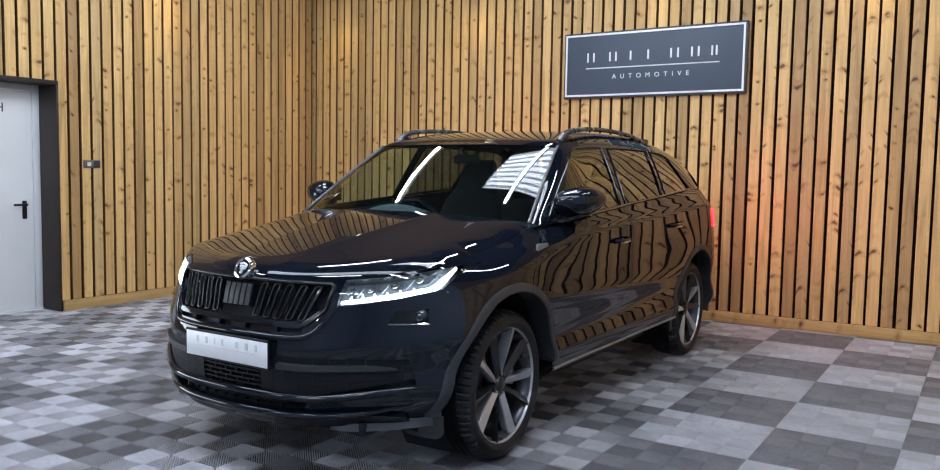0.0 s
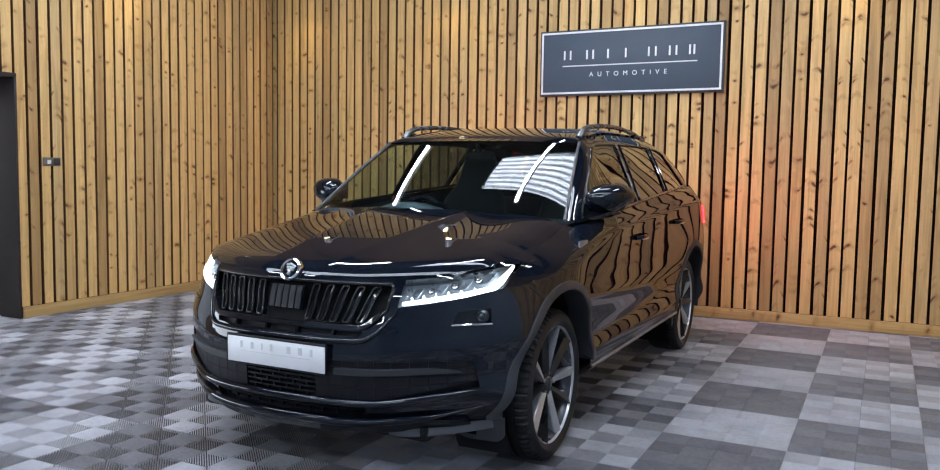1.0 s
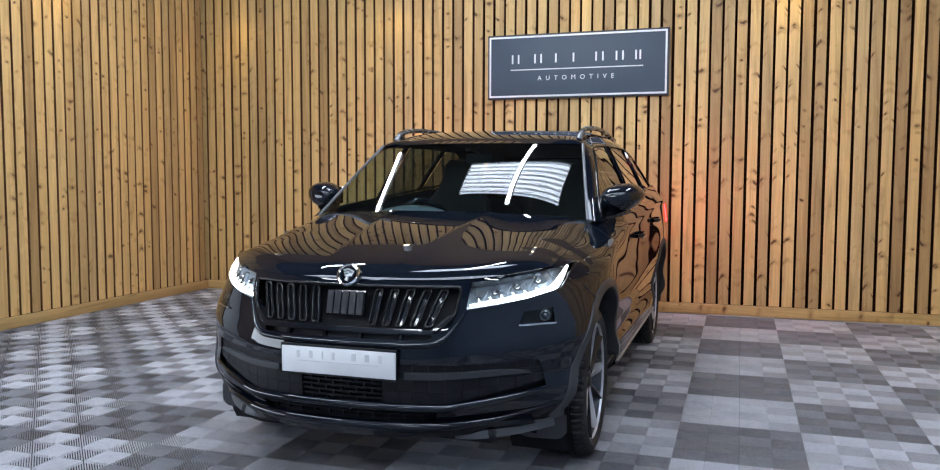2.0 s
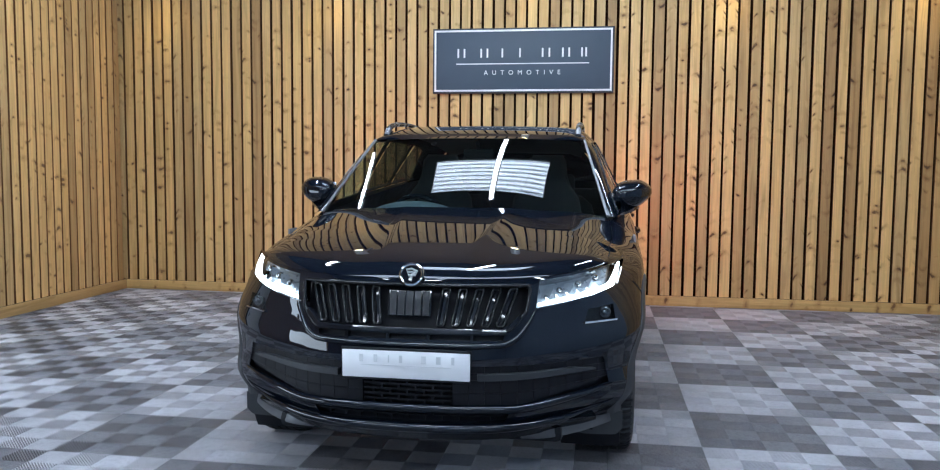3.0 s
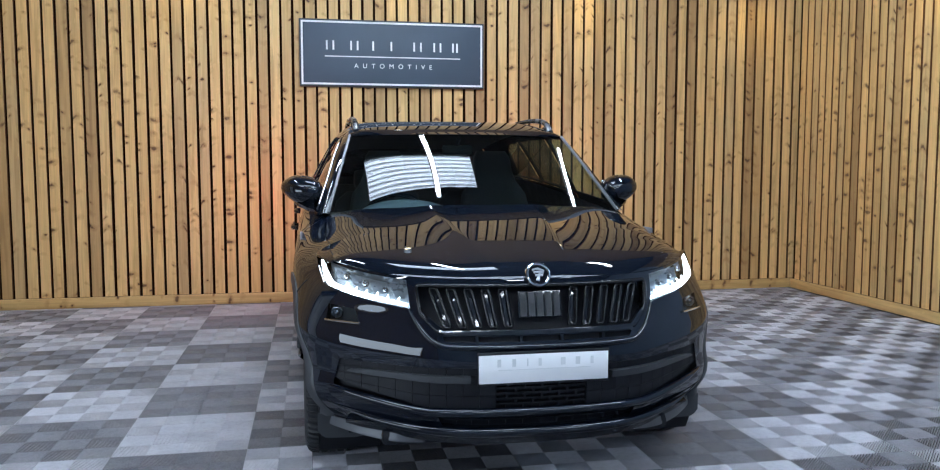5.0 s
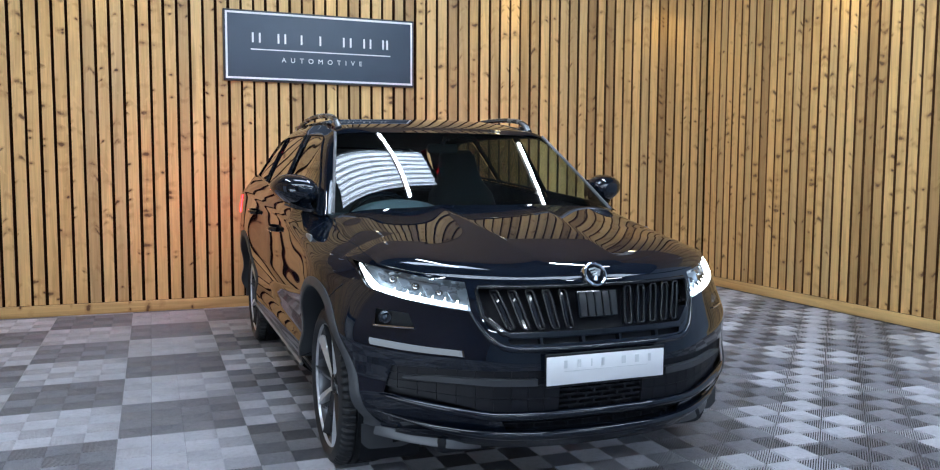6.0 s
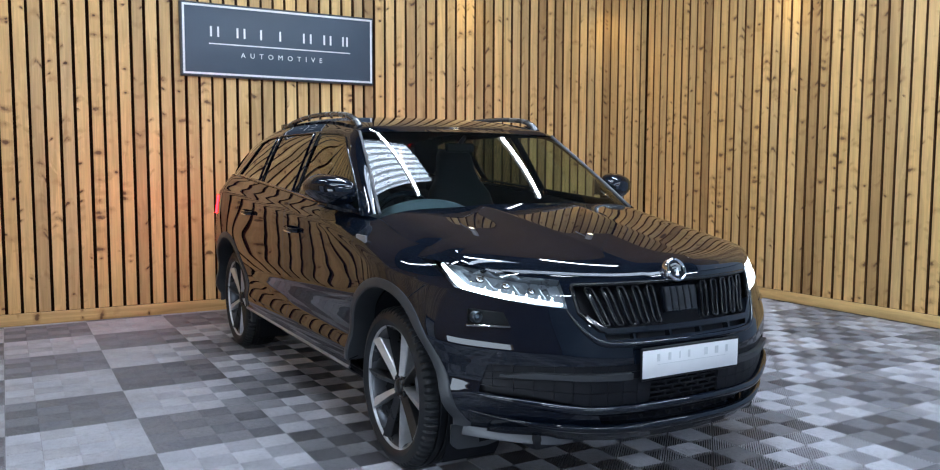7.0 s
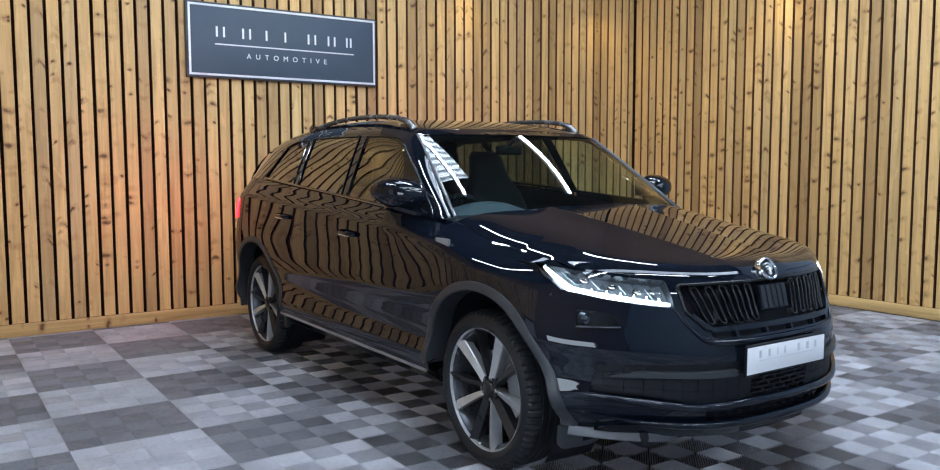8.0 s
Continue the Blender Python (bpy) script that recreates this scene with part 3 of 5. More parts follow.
nose_u = fitted((0.22, 0.30, 0.40, 0.50, 0.57, 0.62, 0.66, 0.70, 0.74, 0.80, 0.88, 0.92, 1.0, 1.1), (0.115, 0.062, 0.036, 0.027, 0.025, 0.031, 0.045, 0.062, 0.073, 0.085, 0.118, 0.148, 0.22, 0.3), 0.012)
side_v = fitted((0.22, 0.28, 0.33, 0.38, 0.40, 0.43, 0.47, 0.51, 0.55, 0.60, 0.66, 0.72, 0.78, 0.84, 0.90, 0.94, 0.965, 0.985, 1.01, 1.06, 1.12, 1.20, 1.30),
                (0.78, 0.84, 0.895, 0.925, 0.930, 0.9295, 0.9205, 0.9130, 0.9140, 0.9225, 0.9355, 0.9415, 0.9420, 0.9396, 0.9346, 0.9295, 0.9260, 0.9195, 0.909, 0.8945, 0.876, 0.852, 0.80), 0.005)
top_w = fitted((0.10, 0.20, 0.30, 0.45, 0.60, 0.80, 1.00, 1.30, 1.80, 2.30, 2.80, 3.20, 3.70, 4.10, 4.60),
               (0.884, 0.888, 0.900, 0.924, 0.945, 0.972, 0.999, 1.062, 1.100, 1.137, 1.172, 1.197, 1.225, 1.238, 1.245), 0.05)
bottom_w = fitted((0.1, 0.3, 0.6, 1.2, 2.0, 3.0, 3.6, 4.6), (0.268, 0.272, 0.28, 0.29, 0.29, 0.30, 0.31, 0.36))
tail_u = fitted((0.3, 0.45, 0.6, 0.7, 0.9, 1.1, 1.25), (0.10, 0.03, 0.0, 0.02, 0.06, 0.10, 0.14))


def half_width(u, w):
    crease = 1.035 + 0.047 * (u - 2.13)
    near = max(0.0, min(1.0, (u - 1.15) / 0.5))
    crease = 0.972 + (crease - 0.972) * near * near * (3 - 2 * near)
    top = max(1.10, top_w(u))
    x = w if w < 0.72 or w > top else float(np.interp(w, (0.72, crease, top), (0.72, 0.972, top)))
    v = side_v(x)
    roll = max(0.0, min(1.0, (1.75 - u) / 0.5)) * max(0.0, min(1.0, (u - 0.42) / 0.35))
    t = max(0.0, 1 - (top_w(u) - w) / 0.12)
    v += 0.015 * (math.exp(-((u - 3.65) / 0.50) ** 2) + 0.6 * math.exp(-((u - 0.95) / 0.42) ** 2) - 0.4) * math.exp(-((w - 0.82) / 0.15) ** 2)
    return v - 0.115 * roll * t * t


def arch_edge(y, r, g):
    """A point of a wheel arch's edge; the front leg of the front arch leans forward."""
    u, w = y + r * math.cos(g) - (0.014 if y < 2 else 0.0), HUB_Z + 0.018 + r * math.sin(g)
    if math.cos(g) < 0:
        u -= 0.03 * max(0.0, (0.62 - w) / 0.36) ** 1.2
    return u, w


def evenly(points, n=240):
    """n points of a curve, evenly spaced along it."""
    p = np.array(points)
    d = np.r_[0, np.cumsum(np.linalg.norm(np.diff(p, axis=0), axis=1))]
    s = np.linspace(0, d[-1], n)
    return np.c_[np.interp(s, d, p[:, 0]), np.interp(s, d, p[:, 1])]


# the nose in plan, from its middle to the flank: share of the width, distance from the tip
HIGH_PLAN = evenly([(math.sin(g) ** (2 / BEND), NOSE_L * (1 - math.cos(g) ** (2 / BEND))) for g in np.linspace(0, math.pi / 2, 900)])
LOW_PLAN = evenly(spline([(0, 0), (0.162, 0.006), (0.325, 0.023), (0.487, 0.072), (0.649, 0.166), (0.779, 0.256), (0.866, 0.330), (0.931, 0.398), (0.972, 0.464), (0.992, 0.545), (0.999, 0.68), (1.0, NOSE_L)], 600))
for _ in range(60):
    LOW_PLAN[1:-1] = LOW_PLAN[1:-1] * 0.5 + (LOW_PLAN[:-2] + LOW_PLAN[2:]) * 0.25


def plan(w):
    """The bumper's corners are squarer than the bonnet's."""
    t = max(0.0, min(1.0, (w - 0.64) / 0.26))
    t = t * t * (3 - 2 * t)
    return LOW_PLAN * (1 - t) + HIGH_PLAN * t


def relief(v, w):
    """The grille sits in a raised surround that falls away in a crease."""
    side = abs(v) - (0.415 + 0.62 * max(0.0, w - 0.69))
    d = side
    t = max(0.0, min(1.0, (0.075 - d) / 0.068))
    return 0.007 * t * t * (3 - 2 * t) * max(0.0, min(1.0, (0.765 - w) / 0.06)) * max(0.0, min(1.0, (w - 0.61) / 0.08))


def nose_half(u, w):
    """Half the width of the body at a distance from the tip of the nose."""
    p = plan(w)
    return half_width(u, w) * float(np.interp(u - nose_u(w), p[:, 1], p[:, 0]))


def skin_at(kind, f, w):
    """A point of the lower body: round the nose (0), along the side (1), round the tail (2)."""
    if kind == 0:
        p = plan(w)
        k = f * (len(p) - 1)
        i = min(int(k), len(p) - 2)
        r, d = p[i] + (p[i + 1] - p[i]) * (k - i)
        u = nose_u(w) + d
        v = half_width(u, w) * r
        return Vector((v, u - relief(v, w), w))
    u0, u1 = nose_u(w) + NOSE_L, TAIL - tail_u(w) - TAIL_L
    if kind == 1:
        u = u0 + f * (u1 - u0)
        return Vector((half_width(u, w), u, w))
    g = (1 - f) * math.pi / 2
    u = u1 + TAIL_L * math.cos(g) ** (2 / 2.8)
    return Vector((half_width(u1, w) * math.sin(g) ** (2 / 2.8), u, w))


def nose_at(v, w, out=0.0):
    """The front of the body at a given distance from the middle, pushed out along its normal."""
    def at(v, w):
        p = plan(w)
        return Vector((v, nose_u(w) + float(np.interp(min(abs(v) / side_v(w), 0.9999), p[:, 0], p[:, 1])) - relief(v, w), w))
    p = at(v, w)
    if out:
        n = (at(v + 0.012, w) - at(v - 0.012, w)).cross(at(v, w + 0.006) - at(v, w - 0.006)).normalized()
        p = p + n * out
    return p


columns = [(0, f) for f in np.linspace(0, 1, 74)] + [(1, f) for f in np.linspace(0, 1, 110)[1:]] + [(2, f) for f in np.linspace(0, 1, 36)[1:]]
ROWS_UP = 64
half = []
for kind, f in columns:
    lo = bottom_w(skin_at(kind, f, 0.30).y)
    hi = 0.9
    for _ in range(6):
        hi = top_w(skin_at(kind, f, hi).y)
    half.append([skin_at(kind, f, lo + (hi - lo) * k / ROWS_UP) for k in range(ROWS_UP + 1)])
mirrored = [[Vector((-p.x, p.y, p.z)) for p in row] for row in half[:0:-1]]
body = grid(mirrored + half)
bmesh.ops.remove_doubles(body, verts=body.verts, dist=1e-5)

# openings in the lower body
for y in (HUB_F, HUB_R):
    ring = [arch_edge(y, 0.446, g) for g in np.linspace(0, 2 * math.pi, 40, endpoint=False)]
    for s in (1, -1):
        bmesh.ops.delete(body, geom=cut(body, ring, (1, 2), lambda c: c.x * s > 0.6), context="FACES")


def both(poly):
    return ([(x, z) for x, z in poly], [(-x, z) for x, z in poly])


def front(c):
    return c.y < 1.0


GRILLE = [(0.454, 0.858), (0.462, 0.846), (0.450, 0.756), (0.390, 0.692), (-0.390, 0.692), (-0.450, 0.756), (-0.462, 0.846), (-0.454, 0.858)]
SLOT = [(0.375, 0.676), (0.365, 0.656), (-0.365, 0.656), (-0.375, 0.676)]
INTAKE = [(0.752, 0.560), (0.778, 0.452), (0.46, 0.405), (-0.46, 0.405), (-0.778, 0.452), (-0.752, 0.560)]
LOW_SLOT = [(0.40, 0.376), (0.37, 0.326), (-0.37, 0.326), (-0.40, 0.376)]
for poly in (GRILLE, SLOT, INTAKE, LOW_SLOT):
    bmesh.ops.delete(body, geom=cut(body, poly, (0, 2), front), context="FACES")
LAMP = [(0.488, 0.772), (0.497, 0.876), (0.62, 0.890), (0.71, 0.904), (0.79, 0.921), (0.835, 0.934), (0.824, 0.885), (0.808, 0.838), (0.70, 0.808), (0.60, 0.788)]
FOG = [(0.675, 0.705), (0.69, 0.755), (0.79, 0.765), (0.80, 0.705)]
lamp_covers = [lift(body, cut(body, p, (0, 2), front, 0.02)) for p in both(LAMP)]
fog_covers = [lift(body, cut(body, p, (0, 2), front, 0.02)) for p in both(FOG)]

# doors, with gaps round them
DOOR_F = [(1.285, 0.435), (2.300, 0.435), (2.320, 0.80), (2.310, 1.30), (1.30, 1.30), (1.262, 0.95), (1.262, 0.60)]
DOOR_R = [(2.310, 0.435), (3.050, 0.435), (3.080, 0.60), (3.170, 0.74), (3.330, 0.86), (3.400, 1.00), (3.400, 1.30), (2.320, 1.30), (2.330, 0.80)]


def shrunk(poly, d):
    cx, cy = sum(p[0] for p in poly) / len(poly), sum(p[1] for p in poly) / len(poly)
    return [(x + (d if x < cx else -d), y + (d if y < cy else -d)) for x, y in poly]


doors = {}
for s in (1, -1):
    for key, poly in (("front", DOOR_F), ("rear", DOOR_R)):
        def at_side(c):
            return c.x * s > 0.6
        small = shrunk(poly, 0.0028)
        cut(body, poly, (1, 2), at_side)
        doors[key, s] = lift(body, cut(body, small, (1, 2), at_side))
        bmesh.ops.delete(body, geom=[f for f in body.faces if at_side(f.calc_center_median()) and inside(poly, f.calc_center_median()[1], f.calc_center_median()[2])], context="FACES")
part("body", body, PAINT, car, "glossy black painted lower body", sharp=50)
door_parts = {}
for (key, s), bm in doors.items():
    door_parts[key, s] = part("door", bm, PAINT, car, "glossy black painted door", sharp=50)

# dark shell behind the gaps and openings
rows = []
for kind, f in columns[::3]:
    u = skin_at(kind, f, 0.9).y
    lo, hi = bottom_w(u) + 0.01, top_w(u) - 0.012
    row = []
    for k in range(13):
        p = skin_at(kind, f, lo + (hi - lo) * k / 12)
        row.append(Vector((p.x * 0.955, 0.12 + p.y * 0.965 if p.y < 2 else 0.05 + p.y * 0.98, p.z)))
    rows.append(row)
shell = grid([[Vector((-p.x, p.y, p.z)) for p in row] for row in rows[:0:-1]] + rows)
for y in (HUB_F, HUB_R):
    bmesh.ops.delete(shell, geom=[f for f in shell.faces if abs(f.calc_center_median().x) > 0.6 and math.hypot(f.calc_center_median().y - y, f.calc_center_median().z - HUB_Z) < 0.47], context="FACES")
part("inner_shell", shell, MATT, car, "dark inner shell")
bm = box((-0.60, 0.22, 0.215), (0.60, 4.3, 0.29), 0.03)
box((-0.83, 1.36, 0.262), (0.83, 3.17, 0.34), 0.02, bm=bm)
part("underbody", bm, MATT, car)

# ---- bonnet ----
def edge_x(u):
    """Half the bonnet's width, up to a narrow gap beside the wing."""
    w = top_w(u)
    f = max(0.0, 1 - (u - nose_u(w)) / NOSE_L)
    return half_width(u, w) * (1 - f**BEND) ** (1 / BEND) - 0.004


cowl_u = fitted((0.0, 0.3, 0.55, 0.7, 0.82), (1.165, 1.180, 1.215, 1.250, 1.295))
crown = fitted((0.0, 0.085, 0.20, 0.45, 0.90, 1.165, 1.40), (0.882, 0.905, 0.933, 0.986, 1.071, 1.118, 1.155), 0.03)


def soft_step(x):
    x = max(0.0, min(1.0, x))
    return x * x * (3 - 2 * x)


def bonnet_edge(v):
    """Height of the bonnet's front edge along the top of the body; it dips round the badge."""
    w = 0.9
    for _ in range(6):
        w = top_w(nose_at(v, w).y)
    return w - 0.026 * (1 - soft_step((abs(v) - 0.065) / 0.085))


def bent(d, soft=0.00003):
    """Zero on one side of a crease, falling away on the other."""
    return ((d * d + soft) ** 0.5 + d) / 2


rows = []
for a in np.linspace(-1, 1, 161):
    v0 = a * edge_x(0.59)
    r = abs(a)
    w0 = bonnet_edge(v0)
    p0 = nose_at(v0, w0)
    u0, u1 = p0.y - 0.003, cowl_u(abs(v0))

    def bonnet_top(u, v):
        """The crown falls to the wings over two creases that spread a little towards the windscreen."""
        inner = 0.150 + 0.115 * (u - 0.1)
        out = bent(abs(v) - inner)
        fall = 0.14 * r**2 + 0.13 * (1 - math.exp(-out / 0.10)) + 0.25 * out + 0.60 * r**9
        return crown(u) + (top_w(u) + 0.001 - crown(u)) * fall

    row = []
    front_gap = bonnet_top(u0, v0) - w0
    for b in np.r_[0, np.linspace(0, 1, 81)[1:] ** 1.5]:
        u = u0 + (u1 - u0) * b
        v = a * edge_x(max(u, 0.59))
        row.append((v, u, bonnet_top(u, v) - front_gap * math.exp(-(u - u0) / 0.034)))
    row.insert(0, (row[0][0], u0 + 0.012, w0 - 0.014))
    rows.append(row)
part("bonnet", grid(rows), PAINT, car, "glossy black bonnet with raised creases", sharp=60)
badge_place = Vector((0, nose_u(0.86) + 0.008, 0.898))


def facing_front(bm, place, lean):
    """Turns a piece made round the x axis to face forward, leaning back."""
    bmesh.ops.transform(bm, matrix=Matrix.Translation(place) @ Matrix.Rotation(radians(-lean), 4, "X") @ Matrix.Rotation(radians(-90), 4, "Z"), verts=bm.verts)
    return bm


badge = part("badge", facing_front(lathe([(0.002, 0.037), (0.008, 0.039), (0.010, 0.043), (0.008, 0.048), (0.002, 0.051), (-0.020, 0.051)], 48), badge_place, 26), CHROME, car, "round chrome badge")
part("badge_disc", facing_front(lathe([(0.003, 0.0), (0.003, 0.038), (-0.006, 0.038)], 40), badge_place, 26), GLOSS, badge, "black badge centre")
bm = bmesh.new()
for k in range(3):
    tube([(0.006, -0.022 + 0.005 * k, 0.018 - 0.011 * k), (0.009, 0.0, 0.022 - 0.013 * k), (0.006, 0.024 - 0.003 * k, 0.012 - 0.008 * k)], 0.0045, 6, bm=bm)
tube([(0.006, -0.004, -0.026), (0.008, 0.006, 0.004)], [0.008, 0.004], 6, bm=bm)
part("emblem", facing_front(bm, badge_place, 26), SATIN_CHROME, badge, "plain raised shapes")
part("cowl", loft([[(v, cowl_u(abs(v)) - 0.02, 1.030) for v in np.linspace(-0.78, 0.78, 31)], [(v, cowl_u(abs(v)) + 0.04, 1.036) for v in np.linspace(-0.78, 0.78, 31)], [(v, cowl_u(abs(v)) + 0.13, 1.055) for v in np.linspace(-0.78, 0.78, 31)]], 8), DULL, car, "black cowl panel")
for x0, x1 in ((-0.62, 0.02), (0.05, 0.60)):
    part("wiper", tube(spline([(x0, cowl_u(abs(x0)) + 0.02, 1.062), ((x0 + x1) / 2, 1.205, 1.066), (x1, cowl_u(abs(x1)) + 0.035, 1.058)], 12), 0.008, 6), MATT, car)

# ---- windscreen, roof, pillars and windows ----
def screen_point(a, b):
    """A point of the windscreen: a from side to side, b from the cowl to the roof."""
    bow = 0.74 * a * a + 0.26 * abs(a) ** 5
    low, high = Vector((a * 0.765, 1.149 + 0.151 * bow, 1.064 + 0.010 * bow)), Vector((a * 0.627, 1.7975 + 0.0825 * bow, 1.497 - 0.010 * bow))
    return low.lerp(high, b) + Vector((0, -0.565, 0.825)) * (0.094 - 0.055 * a * a) * b * (1 - b)


part("windscreen", grid([[screen_point(a, b) for b in np.linspace(0, 1, 33)] for a in np.linspace(-1, 1, 61)]), SCREEN_GLASS, car, "clear curved windscreen", sharp=80)

roof_w = fitted((1.80, 1.85, 2.0, 2.2, 2.5, 2.9, 3.3, 3.7, 4.1, 4.35), (1.487, 1.513, 1.553, 1.587, 1.612, 1.617, 1.606, 1.574, 1.520, 1.470), 0.05)
edge_v = fitted((1.85, 2.05, 2.4, 3.2, 3.7, 4.0, 4.35), (0.627, 0.632, 0.634, 0.628, 0.612, 0.595, 0.570))


def roof_point(u, a):
    drop = 0.026 + 0.030 * min(1, max(0, (u - 1.87) / 0.3))
    return Vector((a * edge_v(u), u, roof_w(u) - drop * (0.28 * abs(a) ** 2 + 0.72 * abs(a) ** 13)))


rows = []
for a in np.linspace(-1, 1, 49):
    u0 = 1.838 + 0.042 * a * a
    u1 = 4.16 - 0.10 * a * a
    rows.append([screen_point(a, 1.0) + Vector((0, -0.004, 0.002))] + [roof_point(u0 + 0.02 + (u1 - u0 - 0.02) * b, a) for b in np.linspace(0, 1, 61)])
part("roof", grid(rows), PAINT, car, "glossy black roof")

BELT = [(1.33, 0.822, 1.068), (1.50, 0.846, 1.079), (1.80, 0.866, 1.101), (2.05, 0.868, 1.119), (2.4, 0.868, 1.145), (2.8, 0.865, 1.172), (3.2, 0.857, 1.197), (3.66, 0.838, 1.225), (3.98, 0.80, 1.232), (4.25, 0.735, 1.235)]
GUTTER = [(1.305, 0.768, 1.076), (1.600, 0.702, 1.287), (1.86, 0.640, 1.478)] + [(u, edge_v(u), roof_point(u, 1).z) for u in (2.08, 2.4, 2.8, 3.2, 3.60, 3.84, 4.06)]
upper = {}


def rim_of(sheet, shift):
    """The outline of a sheet, in order, moved sideways."""
    bmesh.ops.remove_doubles(sheet, verts=sheet.verts, dist=1e-4)
    edges = {e for e in sheet.edges if e.is_boundary}
    best = []
    while edges:
        e = edges.pop()
        chain = [e.verts[0], e.verts[1]]
        while True:
            more = next((x for x in chain[-1].link_edges if x in edges), None)
            if more is None:
                break
            edges.remove(more)
            chain.append(more.other_vert(chain[-1]))
        best = max(best, chain, key=len)
    points = [v.co + Vector((shift, 0, 0)) for v in best]
    out = [points[0]]
    for p in points[1:]:
        if (p - out[-1]).length > 0.012 and (p - out[0]).length > 0.008:
            out.append(p)
    return out


for s in (1, -1):
    low = spline([(s * v, u, w) for u, v, w in BELT], 121)
    high = spline([(s * v, u, w) for u, v, w in GUTTER], 121)
    mid = [Vector(a) * 0.5 + Vector(b) * 0.5 + Vector((s * 0.018, 0, 0.0)) for a, b in zip(low, high)]
    near = [Vector(a) * 0.12 + Vector(b) * 0.88 + Vector((s * 0.018, 0, 0.004)) for a, b in zip(low, high)]
    upper[s] = loft([low, mid, near, high], 33)
WINDOWS = {
    "front": [(1.405, 1.092), (1.700, 1.296), (1.955, 1.462), (2.04, 1.483), (2.20, 1.492), (2.365, 1.497), (2.290, 1.152)],
    "rear": [(2.455, 1.499), (2.80, 1.503), (3.130, 1.500), (3.030, 1.200), (2.365, 1.157)],
    "quarter": [(3.205, 1.498), (3.42, 1.490), (3.560, 1.462), (3.690, 1.236), (3.110, 1.208)],
}
for s in (1, -1):
    for key, poly in WINDOWS.items():
        pane = lift(upper[s], cut(upper[s], poly, (1, 2), lambda c: True, 0.02))
        rim = rim_of(pane, s * 0.004)
        bmesh.ops.translate(pane, verts=pane.verts, vec=(-s * 0.004, 0, 0))
        owner = door_parts.get((key, s), car)
        part("window_pane", pane, SIDE_GLASS if key == "front" else TINT_GLASS, owner, "tinted side window", sharp=80)
        part("window_trim", tube(rim, 0.004, 6, True, up=(1, 0, 0.3)), GLOSS, owner)
    part("window_surround", upper[s], PAINT, car, "glossy black window pillars and roof side", sharp=50)
    # bright strip along the waistline and round the windows
    belt = spline([(s * (v + 0.004), u, w + 0.012) for u, v, w in BELT[1:8]], 60)
    part("waist_trim", tube(belt, 0.0065, 8, flat=1.0), DARK_CHROME, car, "dark bright waistline strip")
    part("screen_trim", tube(spline([(s * 0.770, 1.298, 1.080), (s * 0.699, 1.592, 1.293), (s * 0.632, 1.884, 1.492)], 24), 0.008, 8), BLADE_GREY, car, "satin grey strip beside the windscreen")
    # roof rail on its feet
    rail = spline([(s * 0.590, 1.985, 1.520), (s * 0.592, 2.04, 1.560), (s * 0.594, 2.13, 1.588), (s * 0.595, 2.30, 1.607), (s * 0.596, 2.62, 1.618), (s * 0.595, 2.95, 1.610), (s * 0.592, 3.22, 1.585), (s * 0.588, 3.38, 1.553), (s * 0.586, 3.45, 1.520)], 70)
    rail_part = part("roof_rail", tube(rail, [0.021 - 0.004 * math.sin(math.pi * k / 69) for k in range(70)], 12, flat=0.85), RAIL, car, "satin dark grey roof rail")
    for u in (2.07, 3.37):
        z = roof_point(u, 0.94).z
        part("rail_foot", box((s * 0.592 - 0.013, u - 0.06, z - 0.012), (s * 0.592 + 0.013, u + 0.06, z + 0.022), 0.010), GLOSS, rail_part)
    # door handles, wing badge and door mirror
    for key, u, w in (("front", 2.13, 0.955), ("rear", 3.08, 1.000)):
        v = half_width(u, w)
        hand = spline([(s * (v + 0.002), u - 0.085, w - 0.004), (s * (v + 0.030), u - 0.055, w - 0.001), (s * (v + 0.034), u, w + 0.001), (s * (v + 0.030), u + 0.055, w + 0.003), (s * (v + 0.002), u + 0.085, w + 0.004)], 20)
        part("handle", tube(hand, 0.013, 8), PAINT, door_parts[key, s], "black grip handle")
        part("handle_strip", tube([p + Vector((s * 0.009, 0, -0.010)) for p in hand[3:17]], 0.0045, 6), CHROME, door_parts[key, s], "thin chrome strip under the handle")
    v = half_width(1.205, 0.975)
    bm = box((min(s * (v - 0.004), s * (v + 0.006)), 1.14, 0.958), (max(s * (v - 0.004), s * (v + 0.006)), 1.255, 0.992), 0.003)
    part("wing_badge", bm, BLADE, car, "small bright wing badge")
    rows = []
    for g in np.linspace(0, 2 * math.pi, 41)[:-1]:
        row = []
        for h in np.linspace(-math.pi / 2, math.pi / 2, 25):
            x, y, z = math.sin(h), math.cos(h) * math.cos(g), math.cos(h) * math.sin(g)
            px = 0.903 + 0.112 * math.copysign(abs(x) ** 0.75, x)
            out = max(0.0, x)
            py = 1.640 + (0.150 * math.copysign(abs(y) ** 0.8, y) if y < 0 else 0.045 * abs(y) ** 0.6) + 0.055 * x
            tall = (0.080 - 0.036 * out**2 - 0.012 * max(0.0, -y)) if z > 0 else (0.084 - 0.046 * out - 0.012 * max(0.0, -y))
            pz = 1.186 + tall * math.copysign(abs(z) ** 0.72, z) + 0.014 * x
            row.append((s * px, py, pz))
        rows.append(row)
    mirror = part("door_mirror", grid(rows, True), PAINT, car, "glossy black angular door mirror", sharp=70)
